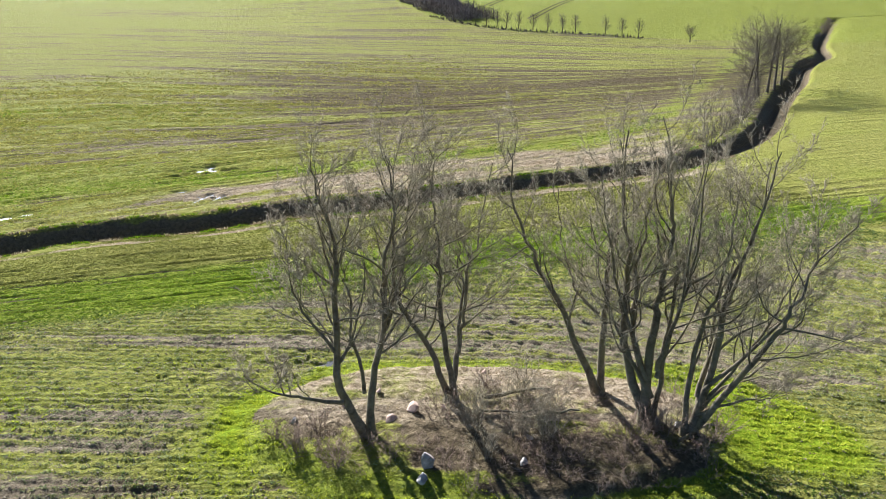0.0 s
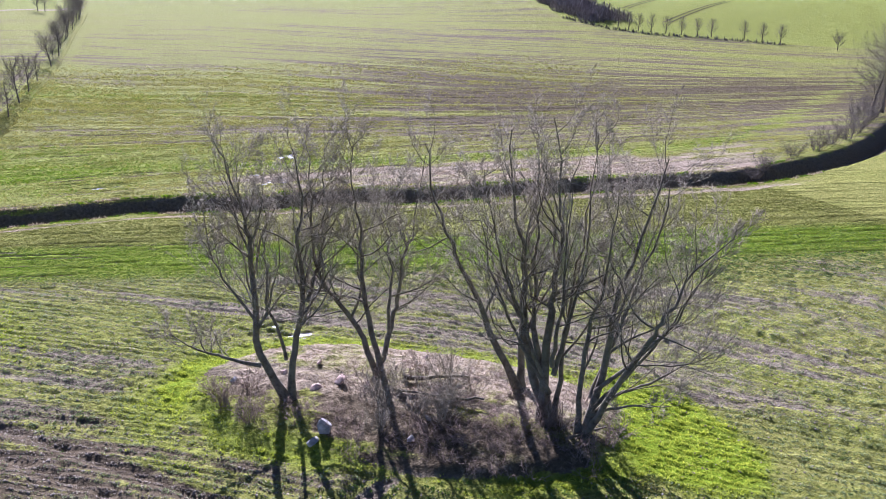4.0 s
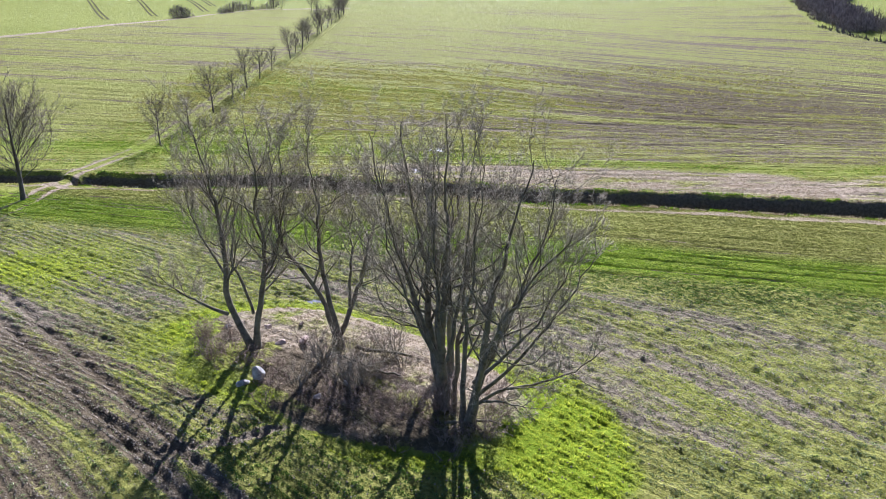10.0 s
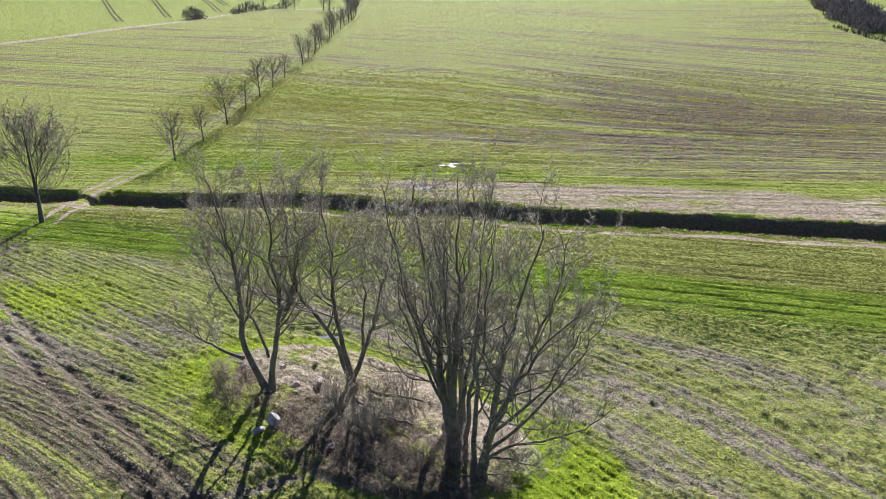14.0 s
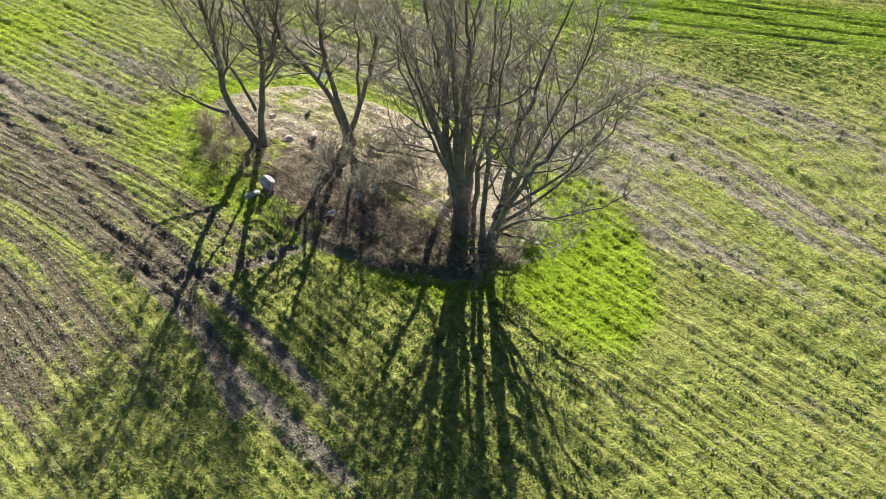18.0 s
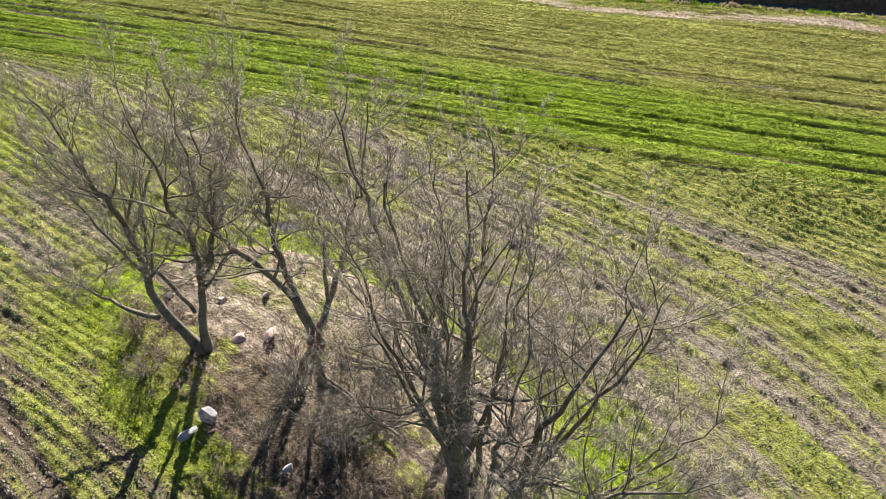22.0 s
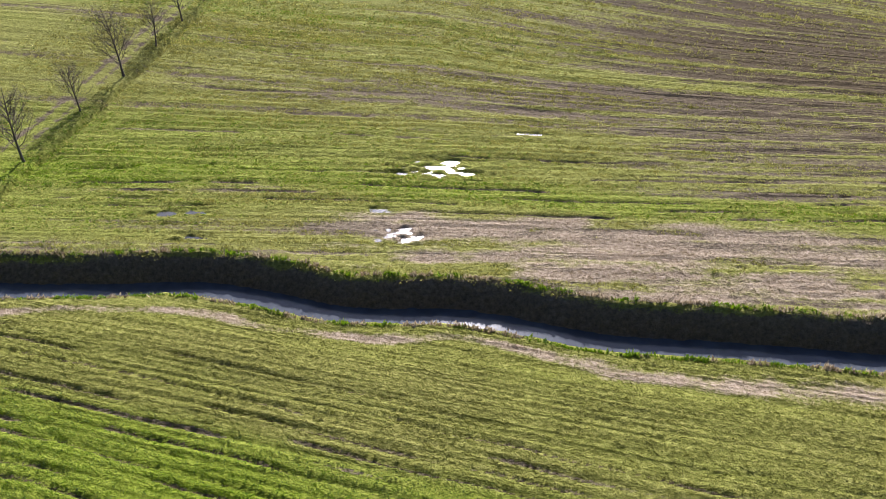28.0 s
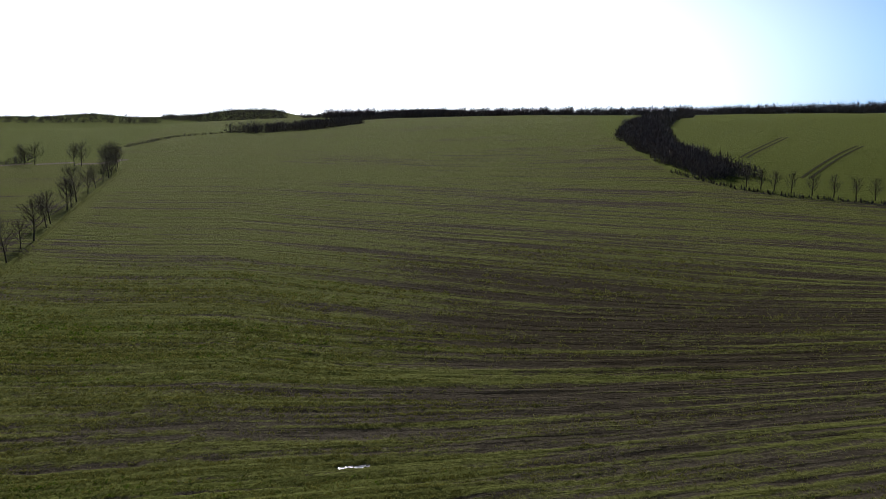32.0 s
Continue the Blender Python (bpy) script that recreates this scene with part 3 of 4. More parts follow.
    strip = smooth(2.0, 3.0, dd) * smooth(15.5, 11.0, dd + (fbm(x, y, 8, 2, 7) - 0.5) * 4) * smooth(-16, 2, x + (fbm(x, y, 6, 2, 1) - 0.5) * 8)
    strip = strip * smooth(70, 56, x)
    d2 = strip * (0.47 + 0.10 * smooth(4, 16, x) + (fbm(al2 * 0.3, ac2, 1.3, 3, 2) - 0.5) * 1.3)
    edge = smooth(12.5, 15.0, dd) * smooth(20, 16, dd)
    c2 = c2 + edge * 0.25
    l2 = l2 + edge * 0.35 + 0.2 * smooth(-12, -26, x) * smooth(90, 60, y)
    c2 = c2 - 0.8 * north_drains(x, y)
    cover = np.where(north, c2, cover)
    lime = np.where(north, l2, lime)
    dry = np.where(north, np.maximum(d2, 0.18 * smooth(60, 47, y)), dry)
    # grassy verge of the tree row
    for line in TURNS:
        td, _ = near_line(x, y, line)
        cover = cover - 0.6 * smooth(0.5, 0.2, td)
    for c in (-11.5, -13.0):
        w = 0.69 * (x - 1.2 * np.sin(y * 0.05)) + 0.72 * y
        cover = cover - 0.9 * np.exp(-((w - c) / 0.34) ** 2) * smooth(2, -3, x) * smooth(26, 18, y) * (r > 1.2)
    verge = smooth(4.5, 2.5, lane_gap(x - 3.5, y)) * (y > 45)
    cover = cover + verge * 0.12
    lane = np.exp(-((np.abs(lane_gap(x, y)) - 0.85) / 0.35) ** 2) * (y < 330)
    cover = cover - 0.5 * lane
    dry = dry + lane * (0.25 + 0.4 * smooth(62, 52, y) * smooth(30, 36, y))
    # bright winter wheat beyond the road and beyond the eastern hedge
    rd, rs = near_line(x, y, ROAD)
    wheat = ((x < -50) & (y > np.interp(x, [p[0] for p in ROAD[:8]], [p[1] for p in ROAD[:8]])) & (y > 150)) | ((x > np.interp(y, [100, 131, 143, 154, 166, 179, 205, 235, 265, 340, 430, 540, 1100], [240, 175, 156, 142, 127, 121, 119, 127, 137, 163, 203, 260, 520])) & (y > 110))
    cover = np.where(wheat, 0.95, cover)
    lime = np.where(wheat, 0.32, lime)
    dry = np.where(wheat, 0, dry)
    dry = np.where(rd < 2.2, 0.9, dry)
    bank = smooth(2.3, 1.7, dd) * (side > 0) + smooth(2.2, 1.8, dd) * (side < 0)
    cover = cover * (1 - bank) + bank * 0.06
    dry = dry * (1 - bank) + bank * 0.12
    wet = np.where(north, 0.5 + 0.2 * smooth(50, 110, y) + 0.45 * np.clip(brown, 0, 1), 0.12) * (~wheat)
    wet = wet + 0.65 * smooth(-2, -11, x) * smooth(8, 0, y) * (r > 1)
    # the painted shade of the island's front shares the wet channel
    wet = np.maximum(np.maximum(np.maximum(wet, 0.6 * bank), 0.8 * front_shade), drains(x, y))
    return np.clip(cover, 0, 1), np.clip(dry, 0, 1), np.clip(lime, 0, 1), np.clip(wet, 0, 1)


nx, ny = len(gx), len(gy)
idx = np.arange(nx * ny).reshape(nx, ny)
quads = np.stack([idx[:-1, :-1], idx[1:, :-1], idx[1:, 1:], idx[:-1, 1:]], -1).reshape(-1, 4)
ground_mesh = mesh_from("ground", np.stack([GX, GY, GZ], -1), quads, GROUND)
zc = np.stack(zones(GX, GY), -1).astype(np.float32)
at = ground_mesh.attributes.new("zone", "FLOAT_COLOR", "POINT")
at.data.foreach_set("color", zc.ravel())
at = ground_mesh.attributes.new("along", "FLOAT", "POINT")
at.data.foreach_set("value", (0.84 * GX - 0.54 * GY).astype(np.float32).ravel())
at = ground_mesh.attributes.new("across", "FLOAT", "POINT")
at.data.foreach_set("value", row_across(GX, GY).astype(np.float32).ravel())
ground = tagged(new("ground", ground_mesh), "rolling farm fields with sprouting green crop and brown soil", "ground", kind="structure")


# ---------------------------------------------------------------- water
def water_material(name, rough, wave, spec=0.3, tones=((0.03, 0.031, 0.026), (0.06, 0.055, 0.042))):
    m, n, l, b = mat(name, rough, spec)
    l.new(ramp(n, l, tex(n, l, 0.6, 3), [(0.3, tones[0]), (0.7, tones[1])]), b.inputs["Base Color"])
    bump(n, l, b, tex(n, l, 6, 3, 0.5), wave, 0.02)
    return m


WATER = water_material("silty_water", 0.10, 0.05, 0.15, ((0.045, 0.052, 0.060), (0.07, 0.08, 0.09)))
SHEEN = water_material("rippled_puddle", 0.14, 0.6, 0.5)


def ribbon(name, pts, half, z, material):
    v, f = [], []
    for i, (x, y) in enumerate(pts):
        ax, ay = pts[max(i - 1, 0)]
        bx, by = pts[min(i + 1, len(pts) - 1)]
        ln = math.hypot(bx - ax, by - ay)
        nxx, nyy = -(by - ay) / ln, (bx - ax) / ln
        h = half(x) if callable(half) else half
        v += [(x + nxx * h, y + nyy * h, z(x, y)), (x - nxx * h, y - nyy * h, z(x, y))]
        if i:
            f.append((2 * i - 2, 2 * i - 1, 2 * i + 1, 2 * i))
    return new(name, mesh_from(name, v, f, material))


def water_level(x, y):
    return float(broad(np.array([x]), np.array([y + 0.6]))[0]) - 1.60


tagged(ribbon("water", [(x + 0.1, y - 0.6) for x, y in DITCH if x < 60], lambda a: 1.7 - 1.1 * float(smooth(38, 62, a)), water_level, WATER), "narrow stream of dark still water in the ditch", "water", kind="structure")


def puddle(px, py, a, b, seed):
    """A level sheet of water; clods of the ground stand out of it."""
    n = 48
    z = float(land(np.array([px]), np.array([py]), False)[0]) + 0.035
    v = [(px, py, z)] + [(px + 1.5 * a * math.cos(2 * math.pi * k / n), py + 1.7 * b * math.sin(2 * math.pi * k / n), z) for k in range(n)]
    f = [(0, 1 + k, 1 + (k + 1) % n) for k in range(n)]
    return tagged(new("puddle", mesh_from("puddle", v, f, SHEEN, True)), "shallow puddle of rainwater standing on the sodden field", "puddle", "puddles on the field")


for k, p in enumerate(PUDDLES):
    puddle(*p, k)


# ---------------------------------------------------------------- the five trees of the island
def big_tree(label, base, stems, seed, kids=(16, 9, 5, 4)):
    rng = random.Random(seed)
    bx, by = base
    bz = height(bx, by) - 0.15
    root = tagged(new("tree"), label, "tree", "bare trees on the island")
    root.location = (bx, by, bz)
    twigs = Tubes()
    for s, (pts, r0) in enumerate(stems):
        top = 0.97 if pts[-1][2] > 10 else 1.0
        path = [Vector((p.x, p.y, p.z * top)) for p in curve(pts, 4)]
        drift = Vector((0, 0, 0))
        for i in range(1, len(path)):
            drift = drift * 0.62 + Vector((rng.uniform(-1, 1), rng.uniform(-1, 1), 0)) * (0.05 + 0.09 * min(i / 12, 1))
            path[i] += drift
        rads = [r0 * 0.85 * (1 - 0.90 * (i / (len(path) - 1)) ** 0.8) for i in range(len(path))]
        if pts[0][2] <= 0.05:
            rads[0] *= 1.6
            rads[1] *= 1.2
        stem = Tubes()
        stem.add(path, rads, 9)
        part("trunk" if s == 0 else "stem", stem.mesh("stem", BARK), root)
        total = sum((b - a).length for a, b in zip(path, path[1:]))
        many = max(5, int(1.35 * total * kids[0] / 13))
        for c in range(many):
            f = 0.24 + 0.74 * (c + rng.random()) / many
            i = min(int(f * (len(path) - 1)), len(path) - 2)
            p = path[i].lerp(path[i + 1], f * (len(path) - 1) - i)
            d = bend((path[i + 1] - path[i]).normalized(), rng.uniform(0.5, 1.2), rng)
            if p.z < 2.2 and d.z < 0.2:
                d.z = 0.25
            ln = 4.9 * rng.uniform(0.55, 1.15) * (1.12 - 0.62 * f) * min(total / 9, 1)
            rr = min(max(rads[i] * rng.uniform(0.28, 0.6), 0.02), 0.075)
            limb, _ = limb_path(p, d, ln, 9, 0.24, 0.085, rng)
            own = Tubes()
            own.add(limb, [rr * (1 - 0.8 * k / 9) for k in range(10)], 5)
            part("branch", own.mesh("branch", BARK), root)
            spread(twigs, limb, rr * 0.8, 0, rng, kids[1:], 0.42, 0.09)
    part("crown", twigs.mesh("crown", TWIG), root, "haze of fine bare twigs")["kind"] = "stuff"
    return root


big_tree("bare tree with a trunk forked into two leaning stems", (-6.65, -0.05), [
    ([(0.00, 0.00, 0.00), (-1.05, 0.09, 2.73), (-1.24, 0.09, 5.97), (-1.30, -0.42, 8.81), (-1.61, -0.78, 10.54), (-2.13, -0.66, 12.93)], 0.27),
    ([(0.12, 0.05, 0.00), (0.43, 0.14, 2.63), (0.95, -0.17, 5.21), (1.07, -0.51, 7.87), (0.97, -0.88, 9.93), (0.90, -1.24, 12.82)], 0.24),
    ([(1.17, 0.13, 5.07), (1.57, 0.22, 6.10), (1.89, 0.30, 7.18), (2.13, 0.13, 9.15), (2.12, -0.28, 10.75), (2.12, -0.81, 12.70)], 0.13),
    ([(0.07, 0.27, 2.05), (-0.45, -0.23, 4.54), (-0.73, -0.43, 5.34), (-0.62, -0.08, 7.19), (-0.45, 0.50, 7.94), (-0.30, 0.40, 9.40)], 0.11),
    ([(-1.15, -0.20, 2.20), (-2.20, -0.10, 2.60), (-3.40, 0.10, 3.00), (-4.40, 0.30, 3.50), (-5.10, 0.60, 4.50)], 0.14),
    ([(-1.2, 0.1, 4.5), (-2.2, 0.2, 6.2), (-2.9, 0.2, 8.2), (-3.2, 0.2, 10.4)], 0.10),
], 3)
big_tree("bare tree with three slender rising stems", (-2.00, 0.25), [
    ([(0.00, 0.00, 0.00), (-0.69, 0.47, 2.36), (-2.14, 0.23, 5.22), (-2.69, -0.03, 6.60), (-2.96, -0.39, 9.38), (-3.02, -0.16, 12.60)], 0.22),
    ([(0.12, 0.05, 0.00), (-0.58, -0.06, 3.77), (-0.82, -0.09, 6.58), (-0.85, -0.12, 7.91), (-0.96, -0.12, 9.96), (-1.11, -0.01, 12.83)], 0.20),
    ([(-0.24, 0.10, 0.00), (0.90, 0.79, 2.69), (1.30, 1.08, 3.97), (1.97, 1.41, 6.54), (2.24, 1.36, 7.53), (2.73, 0.98, 11.45)], 0.20),
    ([(0.64, 0.49, 2.30), (0.73, 0.49, 4.00), (0.73, 0.50, 5.48), (0.71, 0.60, 6.59), (0.77, 0.92, 7.88), (0.91, 1.46, 9.79)], 0.12),
], 8)
big_tree("bare tree of two stems, one leaning far over", (4.00, -3.20), [
    ([(0.00, 0.00, 0.00), (-1.40, 0.30, 3.32), (-2.07, 0.95, 5.66), (-2.73, 1.85, 7.54), (-3.38, 2.38, 9.48), (-3.86, 2.39, 12.36)], 0.24),
    ([(0.12, 0.05, 0.00), (0.12, 0.16, 2.86), (0.11, 0.13, 6.05), (0.18, -0.02, 7.38), (0.49, -0.25, 9.46), (0.69, 0.11, 12.58)], 0.24),
    ([(-0.02, 0.32, 4.32), (-0.16, 0.98, 4.66), (-0.42, 1.55, 5.45), (-0.74, 1.97, 6.75), (-0.99, 2.24, 8.29), (-1.14, 2.41, 10.42)], 0.12),
], 12, (10, 8, 5, 4))
big_tree("tall bare tree with a thick many-stemmed trunk", (3.90, -6.50), [
    ([(0.00, 0.00, 0.00), (-0.58, 0.85, 2.72), (-0.86, 1.30, 5.23), (-1.04, 1.05, 7.43), (-1.38, 0.84, 9.66), (-1.95, 0.76, 13.55)], 0.30),
    ([(0.12, 0.05, 0.00), (-0.33, 0.73, 3.78), (-0.42, 1.11, 4.85), (-0.54, 1.00, 7.26), (-0.61, 0.61, 8.94), (-0.77, 0.34, 12.40)], 0.22),
    ([(-0.24, 0.10, 0.00), (-0.07, 0.13, 4.97), (-0.04, 0.07, 6.49), (-0.01, -0.12, 9.02), (0.04, -0.10, 10.39), (-0.02, 0.76, 13.90)], 0.26),
    ([(0.36, 0.15, 0.00), (0.56, 0.12, 2.69), (0.76, 0.06, 4.49), (1.12, -0.06, 7.59), (1.28, -0.04, 9.22), (1.44, 0.04, 12.21)], 0.17),
    ([(-0.2, 0, 1.8), (-1.0, 0.5, 3.4), (-1.9, 0.9, 5.2), (-2.6, 1.1, 7.4), (-3.0, 1.2, 9.8)], 0.13),
    ([(-0.05, -0.2, 3.0), (-0.3, -1.0, 5.4), (-0.4, -1.5, 8.2), (-0.6, -1.6, 11.6)], 0.14),
    ([(0.0, 0.0, 1.5), (-0.9, 0.3, 4.0), (-2.0, 0.5, 7.0), (-2.7, 0.6, 9.6), (-3.0, 0.7, 12.0)], 0.14),
    ([(0.1, -0.1, 2.5), (0.5, -0.5, 5.5), (0.9, -0.8, 8.5), (1.1, -0.9, 13.4)], 0.15),
], 21, (10, 8, 5, 4))
big_tree("bare tree spreading wide low boughs over the field", (4.95, -7.85), [
    ([(0.00, 0.00, 0.00), (0.40, -0.31, 3.28), (0.89, -0.27, 6.62), (1.13, -0.42, 7.87), (1.61, -0.78, 10.25), (2.26, -0.83, 12.78)], 0.24),
    ([(0.12, 0.05, 0.00), (0.38, -1.41, 3.17), (0.94, -2.74, 5.97), (1.35, -3.00, 7.07), (2.44, -2.96, 8.78), (3.31, -3.58, 10.62)], 0.20),
    ([(-0.24, 0.10, 0.00), (-0.20, 0.10, 2.69), (-0.19, -0.20, 5.56), (-0.15, -0.57, 6.83), (0.12, -0.79, 9.36), (0.34, -0.61, 11.46)], 0.18),
    ([(0.10, -0.20, 1.20), (0.90, -1.20, 2.00), (1.90, -1.90, 2.30), (3.00, -2.40, 2.30)], 0.10),
    ([(0.1, 0, 0.9), (1.2, -0.2, 1.9), (2.7, -0.6, 2.5), (4.3, -0.9, 3.3), (5.6, -1.2, 4.6)], 0.13),
    ([(0.3, 0, 1.6), (1.0, 0.4, 3.4), (2.0, 0.8, 5.6), (3.0, 1.0, 7.8), (3.8, 1.0, 10.0)], 0.14),
    ([(0.2, -0.3, 2.4), (1.6, -1.4, 4.4), (2.9, -2.0, 6.6), (3.9, -2.4, 9.0)], 0.13),
    ([(0.2, 0.0, 2.0), (1.3, 0.2, 4.5), (2.4, 0.3, 7.2), (3.2, 0.3, 9.8), (3.6, 0.3, 12.0)], 0.15),
    ([(0.2, -0.2, 1.5), (1.4, -0.6, 3.0), (2.9, -1.0, 5.0), (4.2, -1.2, 7.2), (5.0, -1.3, 9.0)], 0.13),
], 34, (10, 8, 5, 4))


# ---------------------------------------------------------------- smaller trees
def small_tree(label, seed, tall, crown_r, group, trunk_r=0.13, bare=1.6, stems=5, kids=(6, 5), bark=BARK_FAR, lean=0.1, up=0.18, rise=(0.5, 1.1), fine=0.011):
    rng = random.Random(seed)
    root = tagged(new("tree"), label, "tree", group)
    t, br = Tubes(), Tubes()
    br.fine = fine
    path, d = limb_path(Vector((0, 0, -0.2)), Vector((lean, 0, 1)).normalized(), tall * 0.85, 7, 0.06, 0.05, rng)
    t.add(path, [trunk_r * (1.25 if k == 0 else 1) * (1 - 0.85 * k / 7) for k in range(8)], 6)
    for s in range(stems * 2):
        f = bare / tall + (0.82 - bare / tall) * (s + rng.random()) / (stems * 2)
        i = min(int(f * 7), 6)
        p = path[i].lerp(path[i + 1], f * 7 - i)
        a = s * 2.4 + rng.uniform(-0.4, 0.4)
        d = Vector((math.cos(a), math.sin(a), rng.uniform(*rise))).normalized()
        ln = crown_r * rng.uniform(0.8, 1.2) * (1.25 - 0.7 * f)
        limb, _ = limb_path(p, d, ln, 4, 0.2, up, rng)
        br.add(limb, [0.04 * (1 - 0.19 * k) for k in range(5)], 4)
        spread(br, limb, 0.04, 0, rng, kids, 0.5, 0.1)
    part("trunk", t.mesh("trunk", bark), root)
    part("crown", br.mesh("crown", bark), root)["kind"] = "stuff"
    return root


LANE_TREES = [(-34.3, 61.6), (-34.1, 72.9), (-33.3, 82.5), (-33.0, 92.3), (-32.9, 102.4), (-32.8, 112), (-32.8, 122.6), (-32.3, 140), (-33, 150), (-32.5, 156), (-33.3, 168), (-33.5, 172), (-34, 188), (-34, 192),
              (-34.5, 200), (-34.6, 213), (-35, 225), (-35.5, 238), (-35.5, 247), (-36, 255), (-36.5, 266)]
LANE_SIZES = [0.97, 0.72, 1.05, 0.76, 1.0, 0.85, 0.7, 0.95, 0.66]
kinds = [small_tree("bare young roadside tree with an upright rounded crown", 40 + k, 8.6, 3.3, "trees along the lane", stems=10, kids=(9, 6), up=0.16) for k in range(3)]
rng = random.Random(5)
for k, (x, y) in enumerate(LANE_TREES):
    s = LANE_SIZES[k % 9] if k < 9 else rng.uniform(0.8, 1.15)
    stand(kinds[k] if k < 3 else copy_thing(kinds[k % 3], pose(x, y, 0)), x, y, rng.uniform(0, 360), s)

tree = small_tree("broad bare tree beside the culvert", 61, 12.0, 6.6, "", 0.24, 2.0, 14, (11, 8), lean=0.02, up=0.1, fine=0.018)
tree.matrix_basis = pose(-37.9, 34.1, height(-37.9, 34.1))

# ---------------------------------------------------------------- crop, grass and straw
CROP = plain("young_crop_blades", [(0.2, (0.082, 0.12, 0.036)), (0.5, (0.215, 0.265, 0.105)), (0.8, (0.42, 0.46, 0.23))], 0.5, 0.5, 0, 0.5, 0.4, 0.22)
DEEP = plain("dark_green_blades", [(0.2, (0.025, 0.064, 0.007)), (0.5, (0.072, 0.132, 0.015)), (0.8, (0.170, 0.238, 0.043))], 0.5, 0.5, 0, 0.5, 0.4, 0.25)
LIME = plain("lush_grass_blades", [(0.2, (0.15, 0.20, 0.010)), (0.5, (0.32, 0.385, 0.025)), (0.8, (0.53, 0.58, 0.07))], 0.5, 0.5, 0, 0.5, 0.35, 0.40)
MEADOW = plain("deep_green_blades", [(0.2, (0.042, 0.095, 0.002)), (0.5, (0.118, 0.21, 0.004)), (0.8, (0.25, 0.36, 0.012))], 0.5, 0.5, 0, 0.5, 0.35, 0.3)
OLIVE = plain("olive_crop_blades", [(0.2, (0.14, 0.14, 0.030)), (0.5, (0.34, 0.325, 0.072)), (0.8, (0.58, 0.54, 0.155))], 0.5, 0.6, 0, 0.5, 0.3, 0.2)
TAWNY = plain("tawny_headland_blades", [(0.2, (0.048, 0.056, 0.006)), (0.5, (0.125, 0.132, 0.016)), (0.8, (0.24, 0.238, 0.040))], 0.5, 0.6, 0, 0.5, 0.3, 0.2)
STRAW = plain("dead_grass_blades", [(0.2, (0.166, 0.121, 0.069)), (0.5, (0.350, 0.281, 0.170)), (0.8, (0.534, 0.451, 0.294))], 0.8, 0.8, 0, 0.55, 0.2, 0.25)


def tufts(name, x, y, size, tall, blades, material, label, seed):
    """Blades in small tufts, as one mesh."""
    rs = np.random.RandomState(seed)
    n = len(x)
    z = land(x, y)
    X = np.repeat(x, blades) + rs.normal(0, 1, n * blades) * np.repeat(size, blades) * 0.45
    Y = np.repeat(y, blades) + rs.normal(0, 1, n * blades) * np.repeat(size, blades) * 0.45
    Z = np.repeat(z, blades) - 0.02
    a = rs.uniform(0, 2 * np.pi, n * blades)
    w = np.repeat(size, blades) * rs.uniform(0.18, 0.42, n * blades)
    h = np.repeat(tall, blades) * rs.uniform(0.6, 1.25, n * blades)
    lean = rs.uniform(0, 2 * np.pi, n * blades)
    ll = h * rs.uniform(0.1, 0.8, n * blades)
    v = np.empty((n * blades, 3, 3))
    v[:, 0] = np.stack([X - np.cos(a) * w, Y - np.sin(a) * w, Z], -1)
    v[:, 1] = np.stack([X + np.cos(a) * w, Y + np.sin(a) * w, Z], -1)
    v[:, 2] = np.stack([X + np.cos(lean) * ll, Y + np.sin(lean) * ll, Z + h], -1)
    me = mesh_from(name, v.reshape(-1, 3), np.arange(n * blades * 3).reshape(-1, 3), material, True)
    return tagged(new(name, me), label, "grass", kind="stuff")


def clods(name, x, y, size, material, label, seed):
    """Small angular lumps of soil, as one mesh."""
    rs = np.random.RandomState(seed)
    n = len(x)
    z = land(x, y)
    v = np.empty((n, 5, 3))
    t0 = rs.uniform(0, 2 * np.pi, n)
    for k in range(4):
        t = t0 + k * np.pi / 2 + rs.uniform(-0.4, 0.4, n)
        q = size * rs.uniform(0.7, 1.3, n)
        v[:, k] = np.stack([x + np.cos(t) * q, y + np.sin(t) * q, z - 0.02], -1)
    v[:, 4] = np.stack([x + rs.uniform(-0.4, 0.4, n) * size, y + rs.uniform(-0.4, 0.4, n) * size, z + size * rs.uniform(0.6, 1.2, n)], -1)
    b = (np.arange(n) * 5)[:, None]
    f = np.concatenate([b + np.array([k, (k + 1) % 4, 4]) for k in range(4)])
    return tagged(new(name, mesh_from(name, v.reshape(-1, 3), f, material, True)), label, "soil", kind="stuff")


def sow(n, x0, x1, y0, y1, seed, pitch=0.56):
    """Random spots drawn in to the drill rows."""
    rs = np.random.RandomState(seed)
    x, y = rs.uniform(x0, x1, n), rs.uniform(y0, y1, n)
    v = row_across(x, y)
    off = (v - (np.round(v / pitch - 0.25) + 0.25) * pitch) * (0.12 + 0.5 * fbm(x, y, 3.0, 2, 7))
    head = smooth(17.0, 19.5, y + 0.27 * x)
    north = near_north(x, y)
    x = x - off * (0.57 * (1 - head) + 0.27 * head) * (1 - north)
    y = y - off * ((0.82 * (1 - head) + 0.95 * head) * (1 - north) + north)
    return x, y, rs


